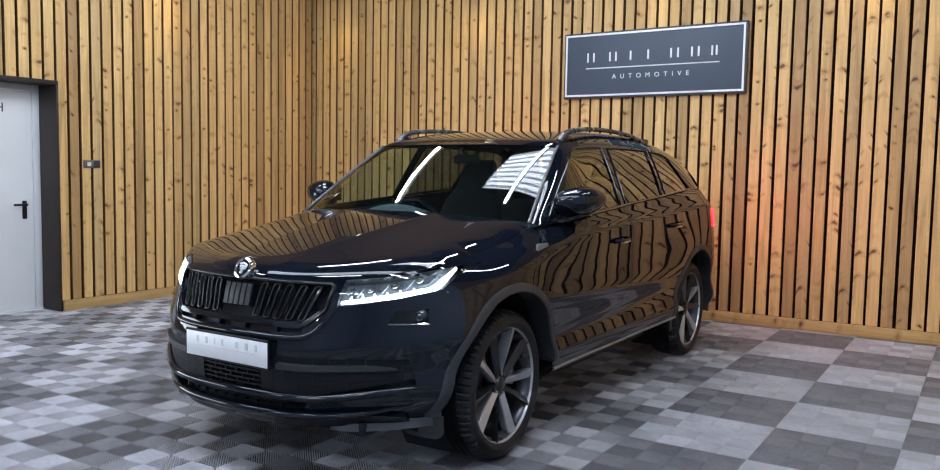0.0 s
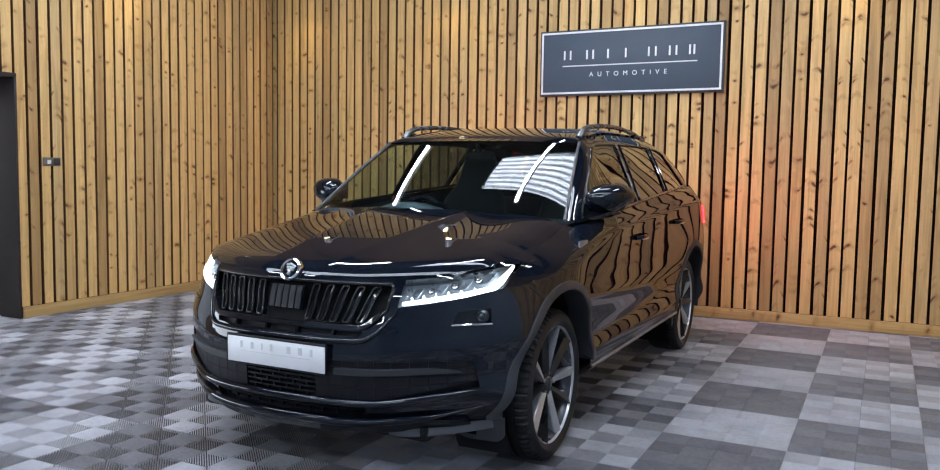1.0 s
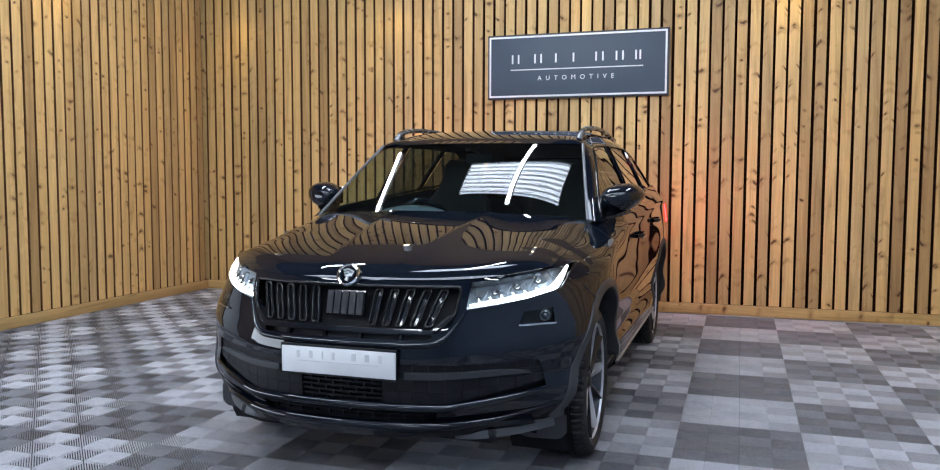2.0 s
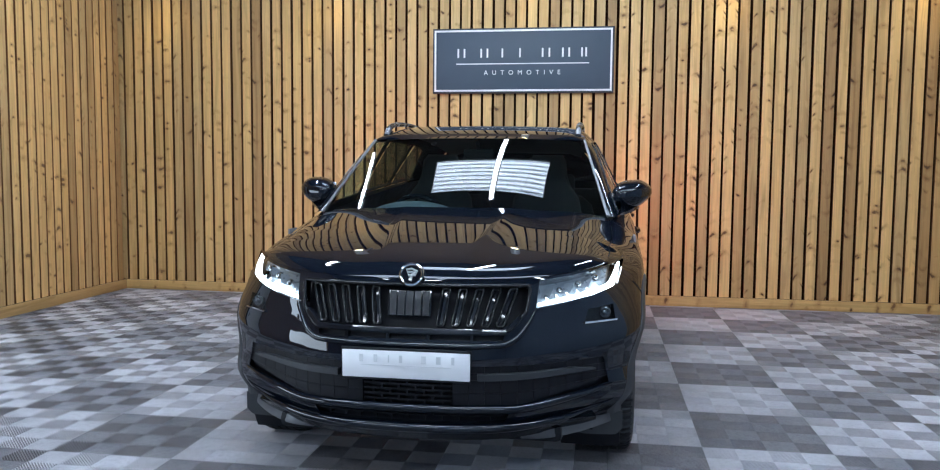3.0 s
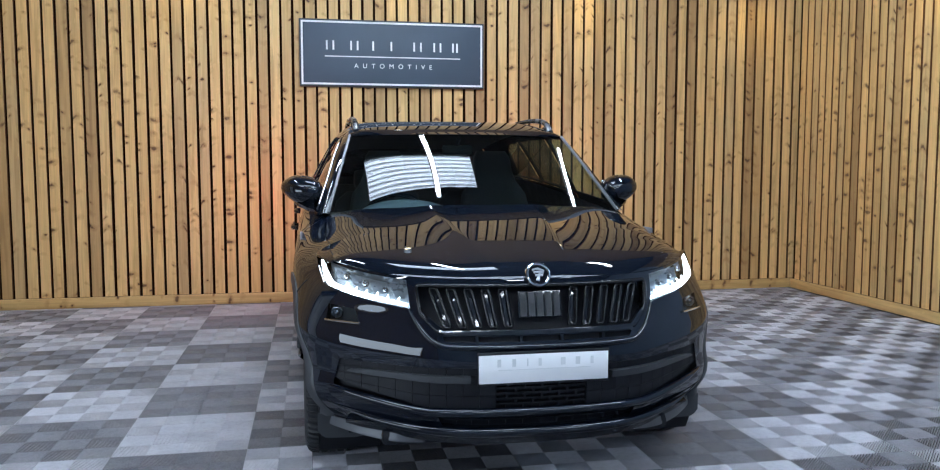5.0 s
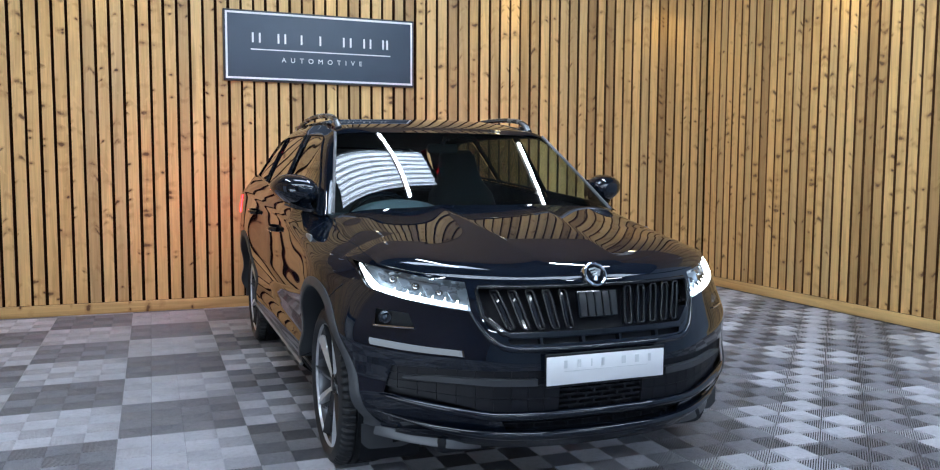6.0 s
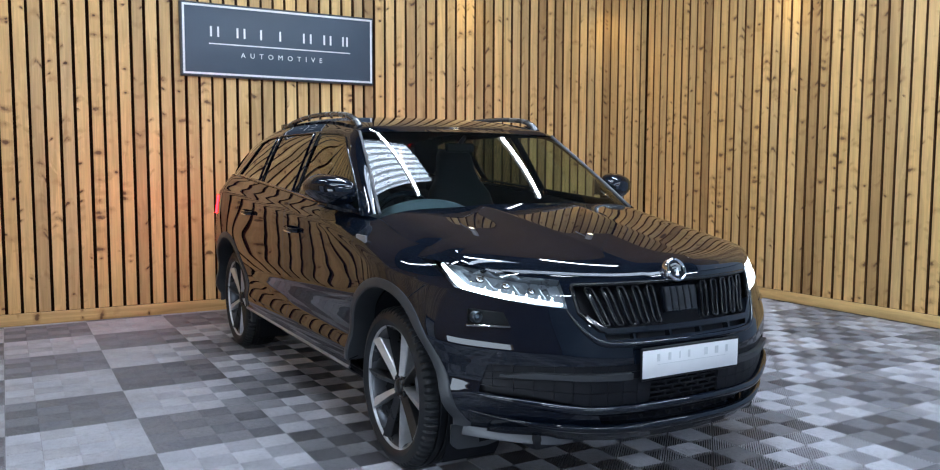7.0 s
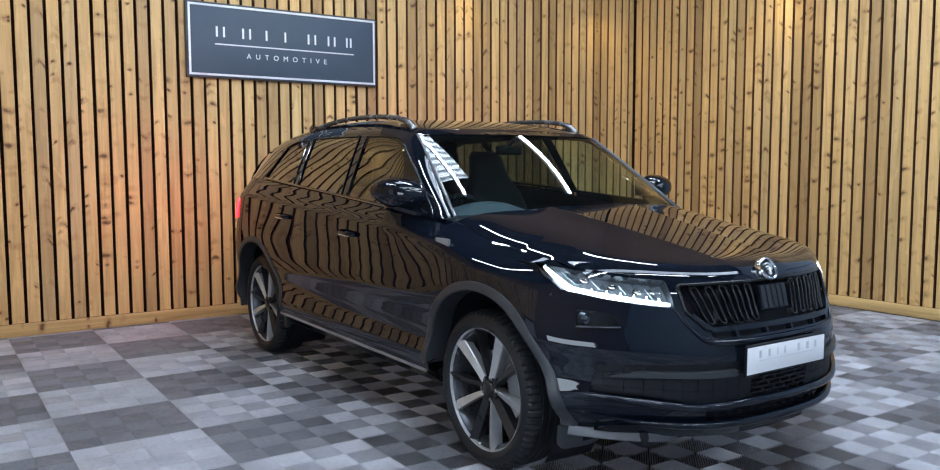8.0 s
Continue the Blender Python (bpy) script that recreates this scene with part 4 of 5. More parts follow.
    part("mirror_foot", thicken(loft([[(s * 0.842, 1.42, 1.092), (s * 0.875, 1.50, 1.098), (s * 0.930, 1.57, 1.122)], [(s * 0.842, 1.52, 1.125), (s * 0.88, 1.58, 1.128), (s * 0.940, 1.64, 1.134)], [(s * 0.842, 1.60, 1.095), (s * 0.88, 1.66, 1.100), (s * 0.935, 1.70, 1.122)]], 8), 0.02), GLOSS, mirror, "gloss black mirror foot")
    part("mirror_crease", tube(spline([(s * 0.80, 1.575, 1.166), (s * 0.86, 1.512, 1.160), (s * 0.93, 1.535, 1.160), (s * 0.99, 1.62, 1.168)], 20), 0.004, 6), GLOSS, mirror)
    part("mirror_glass", box((min(s * 0.82, s * 0.97), 1.690, 1.135), (max(s * 0.82, s * 0.97), 1.6945, 1.235), 0.001), CHROME, mirror)
    # sill with bright lower lip
    low = [half_width(u, 0.34) for u in np.linspace(1.30, 3.20, 40)]
    sill = [[(s * (v - 0.02), u, 0.405), (s * (v + 0.022), u, 0.392), (s * (v + 0.022), u, 0.345), (s * (v - 0.05), u, 0.285)] for u, v in zip(np.linspace(1.30, 3.20, 40), low)]
    part("sill", grid(sill), GLOSS, car, "gloss black sill")
    part("sill_strip", tube([(s * (v + 0.023), u, 0.352) for u, v in zip(np.linspace(1.31, 3.19, 40), low)], 0.008, 8), BLADE, car, "bright strip along the sill")

# rear end
rows = []
for a in np.linspace(-1, 1, 33):
    top = roof_point(4.16 - 0.10 * a * a, a)
    foot = Vector((a * 0.735, 4.30 - 0.05 * a * a, 1.235))
    base = skin_at(2, max(0.001, 1 - abs(a) * 0.6), 1.0)
    rows.append(spline([top, top * 0.5 + foot * 0.5 + Vector((0, 0.04, 0.02)), foot, (a * 0.70, TAIL - 0.03, 0.95), (a * 0.70, TAIL - 0.005, 0.60)], 30))
part("tailgate", grid(rows), PAINT, car, "glossy black tailgate")
part("rear_window", loft([[(v, 4.185, 1.440) for v in np.linspace(-0.50, 0.50, 9)], [(v, 4.275, 1.35) for v in np.linspace(-0.56, 0.56, 9)], [(v, 4.330, 1.26) for v in np.linspace(-0.62, 0.62, 9)]], 8), TINT_GLASS, car, "dark rear window")
part("spoiler", thicken(loft([[(v, 4.08, 1.513 - 0.05 * v * v) for v in np.linspace(-0.50, 0.50, 15)], [(v, 4.17, 1.500 - 0.05 * v * v) for v in np.linspace(-0.50, 0.50, 15)], [(v, 4.25, 1.478 - 0.05 * v * v) for v in np.linspace(-0.47, 0.47, 15)]], 9), 0.02), PAINT, car)
for s in (1, -1):
    rows = []
    for u in np.linspace(4.02, 4.41, 22):
        rows.append([])
        for b in np.linspace(0, 1, 8):
            w = 0.945 + 0.135 * b
            u1 = TAIL - tail_u(w) - TAIL_L
            x = max(0.0, (u - u1) / TAIL_L)
            v = half_width(u1, w) * (1 - min(0.98, x) ** 2.8) ** (1 / 2.8) + 0.012
            rows[-1].append((s * v, u, w))
    tail_lamp = part("tail_lamp", grid(rows), RED_LAMP, car, "lit red tail lamp")
    part("lamp_back", grid([[(x - s * 0.022, u - 0.014, w) for x, u, w in row] for row in rows]), MATT, tail_lamp)
part("rear_bumper", thicken(grid([[skin_at(2, f, w) + Vector((0, 0.006, 0)) for w in (0.38, 0.45, 0.55, 0.62)] for f in np.linspace(0.35, 1, 20)]), 0.01), MATT, car)

# ---- wheel arches and wheels ----
for y in (HUB_F, HUB_R):
    for s in (1, -1):
        rows = []
        for g in np.linspace(radians(3 if y < 2 else -12), radians(188 if y < 2 else 194), 61):
            row = []
            for r, out in ((0.424, -0.10), (0.424, 0.003), (0.430, 0.008), (0.460, 0.008), (0.466, 0.004), (0.466, -0.02)):
                u, w = arch_edge(y, r, g)
                wide = nose_half(u, max(w, 0.33)) if u < 1.5 else half_width(u, max(w, 0.33))
                if u > 4.0:
                    wide = max(0.87, wide - 0.05 * (u - 4.0))
                row.append((s * (wide + out), u, w))
            rows.append(row)
        part("arch_trim", grid(rows), SATIN, car, "satin dark grey wheel arch trim", sharp=35)
        liner = []
        for g in np.linspace(radians(-35), radians(215), 40):
            c, d = math.cos(g), math.sin(g)
            liner.append([(s * x, y - 0.012 + r * c, HUB_Z + 0.015 + r * d) for x, r in ((0.83, 0.428), (0.70, 0.430), (0.58, 0.430), (0.56, 0.37), (0.56, 0.02))])
        part("arch_liner", grid(liner), MATT, car, "black wheel arch liner")
    if y == HUB_F:
        for s in (1, -1):
            part("mud_flap", thicken(loft([[(s * 0.64, 0.43, 0.31), (s * 0.72, 0.45, 0.31), (s * 0.775, 0.48, 0.31)], [(s * 0.66, 0.43, 0.225), (s * 0.71, 0.45, 0.215), (s * 0.765, 0.48, 0.228)]], 6), 0.012), DULL, car)


def wheel(name_label):
    """A wheel round the x axis, its outer face towards +x."""
    hub = new("wheel")
    hub["label"] = name_label
    hub.parent = car
    R, W2 = TYRE, 0.1175
    profile = [(-W2 + 0.012, 0.266), (-W2 - 0.004, 0.294), (-W2 + 0.006, 0.322), (-W2 + 0.012, R - 0.014), (-W2 + 0.026, R - 0.005), (-W2 + 0.040, R - 0.002)]
    for x in (-0.055, -0.018, 0.018, 0.055):
        profile += [(x - 0.006, R), (x - 0.004, R - 0.009), (x + 0.004, R - 0.009), (x + 0.006, R)]
    profile += [(W2 - 0.040, R - 0.002), (W2 - 0.026, R - 0.005), (W2 - 0.012, R - 0.014), (W2 - 0.006, 0.324), (W2 + 0.002, 0.308), (W2 + 0.004, 0.296), (W2 - 0.002, 0.281), (W2 - 0.012, 0.268), (W2 - 0.020, 0.264)]
    rows = []
    for k in range(264):
        g = 2 * math.pi * k / 264
        # grooves across the shoulders
        rows.append([(x, (r - (0.011 if k % 4 == 0 and 0.075 < abs(x) < 0.108 and r > 0.33 else 0.0)) * math.cos(g), (r - (0.011 if k % 4 == 0 and 0.075 < abs(x) < 0.108 and r > 0.33 else 0.0)) * math.sin(g)) for x, r in profile])
    bm = grid(rows, True)
    part("tyre", bm, RUBBER, hub, "black road tyre", sharp=30)
    part("rim_barrel", lathe([(-0.09, 0.249), (0.02, 0.246), (0.075, 0.252), (0.098, 0.2605), (0.080, 0.247), (0.02, 0.240), (-0.09, 0.242)], 72), RIM_INNER, hub, "grey rim barrel", sharp=50)
    part("rim", lathe([(0.098, 0.2695), (0.105, 0.2705), (0.108, 0.2690), (0.107, 0.2665), (0.098, 0.2640), (0.090, 0.2610)], 72), RIM_BRIGHT, hub, "polished alloy rim lip", sharp=50)
    for k in range(5):
        for side in (1, -1):
            g = 2 * math.pi * k / 5 + math.pi / 2
            rows = []
            for f in np.linspace(0, 1, 10):
                r = 0.040 + 0.217 * f
                off = side * (0.016 + 0.056 * f**1.2)
                wide = (0.013 + 0.007 * f) if side > 0 else (0.013 + 0.013 * f)
                x = 0.072 + 0.026 * f
                tilt = side * 0.008
                ring = [(x - 0.050, off - wide * 0.55), (x - 0.010, off - wide), (x + 0.001 - tilt, off - wide * 0.86), (x + 0.004 + tilt, off + wide * 0.86), (x - 0.010, off + wide), (x - 0.050, off + wide * 0.55)]
                rows.append([Matrix.Rotation(g, 3, "X") @ Vector((a, b, r)) for a, b in ring])
            part("spoke", grid(rows, False, True), RIM_DARK if side > 0 else RIM_BRIGHT, hub, "twin alloy spoke, one bright and one anthracite", sharp=25)
    part("hub_cap", lathe([(0.05, 0.062), (0.074, 0.058), (0.078, 0.050), (0.070, 0.036), (0.083, 0.032), (0.086, 0.028), (0.088, 0.0)], 32), RIM_DARK, hub, "anthracite hub with round cap")
    for k in range(5):
        g = 2 * math.pi * (k + 0.5) / 5 + math.pi / 2
        part("wheel_bolt", lathe([(0.068, 0.009), (0.079, 0.008), (0.080, 0.0)], 8, (0, 0.047 * math.cos(g), 0.047 * math.sin(g))), CHROME, hub)
    part("brake_disc", lathe([(0.012, 0.06), (0.012, 0.165), (-0.014, 0.165), (-0.014, 0.06)], 48), DISC, hub, "bare steel brake disc")
    caliper = [[(x, r * math.cos(g), r * math.sin(g)) for x, r in ((-0.04, 0.10), (0.045, 0.105), (0.052, 0.14), (0.045, 0.182), (-0.04, 0.185))] for g in np.linspace(radians(-35), radians(35), 12)]
    part("caliper", grid(caliper, False, True), BLADE, hub, "grey brake caliper")
    return hub


first = wheel("twin-spoke alloy wheel with black tyre")
WHEEL_V = 0.775
first.matrix_basis = pose(WHEEL_V, HUB_F, HUB_Z, 22)
copy_thing(first, pose(WHEEL_V, HUB_R, HUB_Z, 50))
copy_thing(first, pose(-WHEEL_V, HUB_F, HUB_Z, 14, 0, 180))
copy_thing(first, pose(-WHEEL_V, HUB_R, HUB_Z, 8, 0, 180))


# ---- front end details ----
def band(vs, lo, hi, out, depth, n=4):
    """A strip on the front of the body, between two heights, standing out and with a depth."""
    rows = []
    for v in vs:
        a, b = lo(v), hi(v)
        outer = [nose_at(v, a + (b - a) * k / n, out) for k in range(n + 1)]
        inner = [nose_at(v, a + (b - a) * k / n, out - depth) for k in range(n, -1, -1)]
        rows.append(outer + inner)
    bm = grid(rows, False, True)
    bm.verts.ensure_lookup_table()
    k = 2 * (n + 1)
    bm.faces.new([bm.verts[j] for j in range(k)])
    bm.faces.new([bm.verts[(len(rows) - 1) * k + j] for j in range(k)])
    return bm


def flat(value):
    return lambda v: value


grille = part("grille", band(np.linspace(-0.475, 0.475, 41), flat(0.680), flat(0.862), -0.055, 0.012, 6), MATT, car, "black upper grille with upright double bars")
part("grille_frame", tube([nose_at(x, z, 0.002) for x, z in [(a + (c - a) * t, b + (d - b) * t) for (a, b), (c, d) in zip(GRILLE, GRILLE[1:] + GRILLE[:1]) for t in np.linspace(0, 1, 9)[:-1]]], 0.008, 10, True, up=(0, 1, 0)), GRILLE_GLOSS, grille, "gloss black grille surround")
part("grille_lip", band(np.linspace(-0.43, 0.43, 41), lambda v: 0.679 + 0.050 * max(0, abs(v) - 0.37) / 0.06, lambda v: 0.697 + 0.055 * max(0, abs(v) - 0.37) / 0.06, 0.010, 0.03), GLOSS, grille, "gloss black lower lip")


ring = spline([(-0.492, 0.772), (-0.462, 0.716), (-0.425, 0.668), (-0.385, 0.644), (-0.30, 0.637), (0, 0.635), (0.30, 0.637), (0.385, 0.644), (0.425, 0.668), (0.462, 0.716), (0.492, 0.772)], 90)
part("surround_lip", tube([nose_at(x, z, 0.001) for x, z in ring], [0.004 + 0.008 * min(1.0, k / 20, (89 - k) / 20) for k in range(90)], 12, up=(0, 1, 0)), PAINT, car, "gloss black rounded lip round the grille")


def grille_bar(v):
    """A pair of upright ribs joined into one loop, with a recessed fin between."""
    slant = 0.12 * v

    def at(x, w, out):
        return nose_at(v + x + slant * (w - 0.846) / 0.14, w, out)

    path = [at(-0.0145, w, -0.004) for w in np.linspace(0.842, 0.716, 9)] + [at(-0.009, 0.709, -0.004), at(0.009, 0.709, -0.004)] + [at(0.0145, w, -0.004) for w in np.linspace(0.716, 0.842, 9)] + [at(0.009, 0.849, -0.004), at(-0.009, 0.849, -0.004)]
    fin = grid([[at(x, w, d) for w in np.linspace(0.712, 0.846, 6)] for x, d in ((-0.013, -0.030), (-0.006, -0.016), (0.006, -0.016), (0.013, -0.030))])
    return tube(path, 0.0055, 8, True, up=(0, 1, 0)), fin


for s in (1, -1):
    for v in (0.142, 0.208, 0.273, 0.338, 0.402):
        loop, fin = grille_bar(s * v)
        part("grille_bar", loop, GRILLE_GLOSS, grille, "gloss black double grille bar", sharp=50)
        part("grille_fin", fin, GLOSS, grille, "recessed dark fin")
sensor = part("sensor_panel", band(np.linspace(-0.084, 0.084, 9), flat(0.742), flat(0.838), 0.0, 0.02), GLOSS, grille, "smooth dark sensor cover")
for v in (-0.066, -0.033, 0.0, 0.033, 0.066):
    part("sensor_rib", band(np.linspace(v - 0.0125, v + 0.0125, 3), flat(0.745), flat(0.835), 0.006, 0.01), SENSOR, sensor)
slot = part("air_slot", band(np.linspace(-0.39, 0.39, 31), flat(0.648), flat(0.684), -0.03, 0.01), MATT, car, "slim black air slot")
for v in (-0.25, -0.08, 0.08, 0.25):
    part("slot_divider", band(np.linspace(v - 0.006, v + 0.006, 3), flat(0.655), flat(0.678), -0.004, 0.03), GLOSS, slot)

intake = part("lower_intake", band(np.linspace(-0.80, 0.80, 71), flat(0.395), flat(0.575), -0.034, 0.01, 6), MATT, car, "black lower intake with blocked mesh")
for w in (0.416, 0.437, 0.458, 0.479):
    part("mesh_rib", band(np.linspace(-0.175, 0.175, 15), flat(w - 0.0035), flat(w + 0.0035), -0.010, 0.02, 1), MATT, intake, smooth=False)
for row in range(5):
    for k in range(-2, 3):
        v = (k + (row % 2) * 0.5) * 0.068
        if abs(v) < 0.17:
            part("mesh_rib", band((v - 0.004, v + 0.004), flat(0.397 + row * 0.021), flat(0.417 + row * 0.021), -0.010, 0.02, 1), MATT, intake, smooth=False)
for s in (1, -1):
    for k in range(10):
        v0, v1 = 0.180 + 0.062 * k, 0.180 + 0.062 * k + 0.0604
        low = lambda v: 0.402 + 0.058 * max(0.0, abs(v) - 0.44) / 0.26
        mid = lambda v: 0.450 + 0.022 * max(0.0, abs(v) - 0.44) / 0.26
        for a, b in ((low, mid), (lambda v: mid(v) + 0.0016, flat(0.5015))) + (((flat(0.503), flat(0.530)), (flat(0.5316), flat(0.557)))):
            part("intake_pad", band(np.linspace(s * v0, s * v1, 4) if s > 0 else np.linspace(s * v1, s * v0, 4), a, b, -0.008, 0.02, 2), MATT, intake)
low_slot = part("lower_slot", band(np.linspace(-0.42, 0.42, 41), flat(0.312), flat(0.384), -0.03, 0.01), MATT, car, "narrow lower slot with mesh")
part("mesh_rib", band(np.linspace(-0.38, 0.38, 31), flat(0.350), flat(0.355), -0.010, 0.02, 1), MATT, low_slot)
for k in range(-5, 6):
    for row in range(2):
        v = (k + 0.5 * row) * 0.066
        if abs(v) < 0.36:
            part("mesh_rib", band((v - 0.004, v + 0.004), flat(0.330 + 0.021 * row), flat(0.351 + 0.021 * row), -0.010, 0.02, 1), MATT, low_slot, smooth=False)
part("bumper_edge", tube([nose_at(v, 0.388 + 0.058 * (max(0, abs(v) - 0.42) / 0.38) ** 1.2, 0.004) for v in np.linspace(-0.795, 0.795, 101)], [0.0165 * (1 - abs(a) ** 10) + 0.001 for a in np.linspace(-1, 1, 101)], 12), PAINT, car, "gloss black edge under the intake")
part("splitter", band(np.linspace(-0.72, 0.72, 71), lambda v: 0.266 + 0.02 * (abs(v) / 0.62) ** 3, lambda v: 0.313 + 0.025 * (abs(v) / 0.62) ** 3 - 0.034 * (abs(v) / 0.72) ** 8, 0.018, 0.05), GLOSS, car, "gloss black front splitter")
part("splitter_lip", tube([nose_at(v, 0.313 + 0.034 * (abs(v) / 0.66) ** 3, 0.016 - 0.016 * max(0.0, abs(v) - 0.60) / 0.20) for v in np.linspace(-0.80, 0.80, 91)], [0.0165 * (1 - min(1.0, abs(a) / 0.88) ** 5) + 0.0025 for a in np.linspace(-1, 1, 91)], 12), PAINT, car, "gloss black rounded lip")
for s in (1, -1):
    vs = np.linspace(0.275, 0.715, 30) * s
    part("bumper_strip", band(vs if s > 0 else vs[::-1], lambda v: 0.505 + 0.012 * max(0, abs(v) - 0.4) / 0.33, lambda v: 0.530 + 0.006 * max(0, abs(v) - 0.4) / 0.33 - 0.016 * max(0, abs(v) - 0.62) / 0.11, 0.014, 0.03), SATIN, car, "satin grey strip beside the plate")
    rows = []
    for f in np.linspace(0, 1, 25):
        v = 0.44 + 0.35 * f
        root = nose_at(s * v, 0.291 - 0.035 * max(0.0, 1 - f / 0.3) ** 1.5)
        side = nose_at(s * v, 0.33, 1.0) - nose_at(s * v, 0.33)
        side = Vector((side.x, side.y, 0)).normalized()
        wide = -0.004 + 0.026 * math.sin(min(1.0, f / 0.45) * math.pi / 2) - 0.012 * max(0.0, f - 0.6) / 0.4
        z = 0.240 + 0.016 * f
        rows.append([root - side * 0.02, root + side * 0.006, Vector(((root + side * wide).x, (root + side * wide).y, z + 0.010)), Vector(((root + side * wide).x, (root + side * wide).y, z)), Vector(((root - side * 0.03).x, (root - side * 0.03).y, z - 0.004))])
    part("corner_blade", grid(rows, False, True), CORNER_GREY, car, "satin grey corner blade", sharp=30)
    flap = [[(s * v, 0.452 - 0.10 * max(0.0, 0.80 - v) + 0.02 * (0.29 - z), z) for z in np.linspace(0.300, 0.196 + 0.035 * max(0.0, (0.70 - v) / 0.10) ** 2 + 0.03 * max(0.0, (v - 0.80) / 0.04) ** 2, 8)] for v in np.linspace(0.60, 0.84, 17)]
    part("wheel_deflector", thicken(grid(flap), 0.006), SATIN, car, "dark grey flap before the front wheel")

    seam = [Vector((s * (nose_half(0.60 + 0.10 * f, 0.835 - 0.085 * f) + 0.0005), 0.60 + 0.10 * f, 0.835 - 0.085 * f)) for f in np.linspace(0, 1, 12)]
    part("panel_seam", tube(seam, 0.0022, 6), MATT, car)

# plate with plain grey bars for its print
plate = part("number_plate", box((-0.252, 0.010, 0.506), (0.252, 0.022, 0.616), 0.004), PLATE_WHITE, car, "white plate with pale grey print bars")
part("plate_frame", tube([(-0.254, 0.017, 0.504), (0.254, 0.017, 0.504), (0.254, 0.017, 0.618), (-0.254, 0.017, 0.618)], 0.007, 6, True, up=(0, 1, 0)), MATT, plate)
part("plate_holder", box((-0.19, 0.021, 0.515), (0.19, 0.07, 0.60), 0.003), MATT, plate)
for x, w in ((-0.175, 0.014), (-0.118, 0.014), (-0.066, 0.005), (-0.018, 0.012), (0.072, 0.018), (0.130, 0.018), (0.186, 0.012)):
    part("print_bar", box((x - w / 2, 0.0085, 0.569), (x + w / 2, 0.0098, 0.598)), PLATE_GREY, plate, smooth=False)
part("print_line", box((-0.18, 0.009, 0.556), (0.18, 0.0098, 0.5575)), PLATE_GREY, plate, smooth=False)

# headlamps and fog lamps
for s, cover, fog in ((1, lamp_covers[0], fog_covers[0]), (-1, lamp_covers[1], fog_covers[1])):
    lamp = part("headlamp", cover, LAMP_GLASS, car, "lit headlamp with clear cover", sharp=80)
    poly = [(s * x, z) for x, z in LAMP]
    back = [[nose_at(s * v, 0.755 + (0.18) * b, -0.075) for b in np.linspace(0, 1, 8)] for v in np.linspace(0.47, 0.84, 14)]
    part("lamp_bowl", grid(back), LAMP_GREY, lamp)
    rim = [(a + (c - a) * t, b + (d - b) * t) for (a, b), (c, d) in zip(poly, poly[1:] + poly[:1]) for t in np.linspace(0, 1, 5)[:-1]]
    part("lamp_wall", grid([[nose_at(x, z, -0.002) for x, z in rim], [nose_at(x * 0.995, z, -0.07) for x, z in rim]], False, True), DARK_CHROME, lamp)
    low = [(0.502, 0.786), (0.56, 0.795), (0.62, 0.805), (0.68, 0.816), (0.74, 0.828), (0.783, 0.842), (0.799, 0.864), (0.810, 0.892), (0.820, 0.924)]
    strip = spline([nose_at(s * v, w, -0.012) for v, w in low], 40)
    part("running_light", tube(strip, [(0.0065 + 0.0065 * min(1, k / 24)) * min(1.0, 0.35 + (39 - k) / 12) for k in range(40)], 8), LED, lamp, "glowing white light strip")
    for v in (0.535, 0.575, 0.615, 0.655, 0.695, 0.735):
        w = 0.798 + 0.17 * (v - 0.535)
        part("light_tooth", tube([nose_at(s * v, w + 0.004, -0.014), nose_at(s * (v - 0.003), w + 0.017, -0.020)], [0.0045, 0.0018], 6), LED, lamp)
    for v, w, r in ((0.592, 0.842, 0.012), (0.668, 0.862, 0.014), (0.738, 0.884, 0.015)):
        lens = lathe([(0.014, 0.0), (0.010, r * 0.6), (0.0, r), (-0.02, r)], 24)
        bmesh.ops.transform(lens, matrix=Matrix.Translation(nose_at(s * v, w, -0.040)) @ Matrix.Rotation(radians(-90), 4, "Z"), verts=lens.verts)
        part("projector", lens, DARK_CHROME, lamp, "clear projector lens")
    for v, w in ((0.545, 0.835), (0.628, 0.853), (0.703, 0.872), (0.765, 0.893)):
        shard = [nose_at(s * (v - 0.020), w - 0.020, -0.060), nose_at(s * (v + 0.006), w - 0.022, -0.030), nose_at(s * (v + 0.022), w + 0.020, -0.034), nose_at(s * (v - 0.006), w + 0.024, -0.060)]
        part("reflector_facet", thicken(grid([shard[:2], shard[3:1:-1]]), 0.004), LAMP_GREY, lamp, "angled bright reflector facet", False)
    fog_lamp = part("fog_lamp", fog, FOG_GLASS, car, "unlit fog lamp in dark recess", sharp=80)
    part("fog_recess", grid([[nose_at(s * v, 0.700 + 0.07 * b, -0.04) for b in np.linspace(0, 1, 5)] for v in np.linspace(0.665, 0.81, 8)]), SATIN, fog_lamp)
    for v in (0.772,):
        lens = lathe([(0.012, 0.0), (0.009, 0.008), (0.001, 0.013), (0.003, 0.016), (0.006, 0.019), (0.002, 0.022), (-0.02, 0.023)], 24)
        bmesh.ops.transform(lens, matrix=Matrix.Translation(nose_at(s * v, 0.735, -0.020)) @ Matrix.Rotation(radians(-90), 4, "Z"), verts=lens.verts)
        part("reflector", lens, LAMP_GREY, fog_lamp, "round fog lamp lens with bright ring")
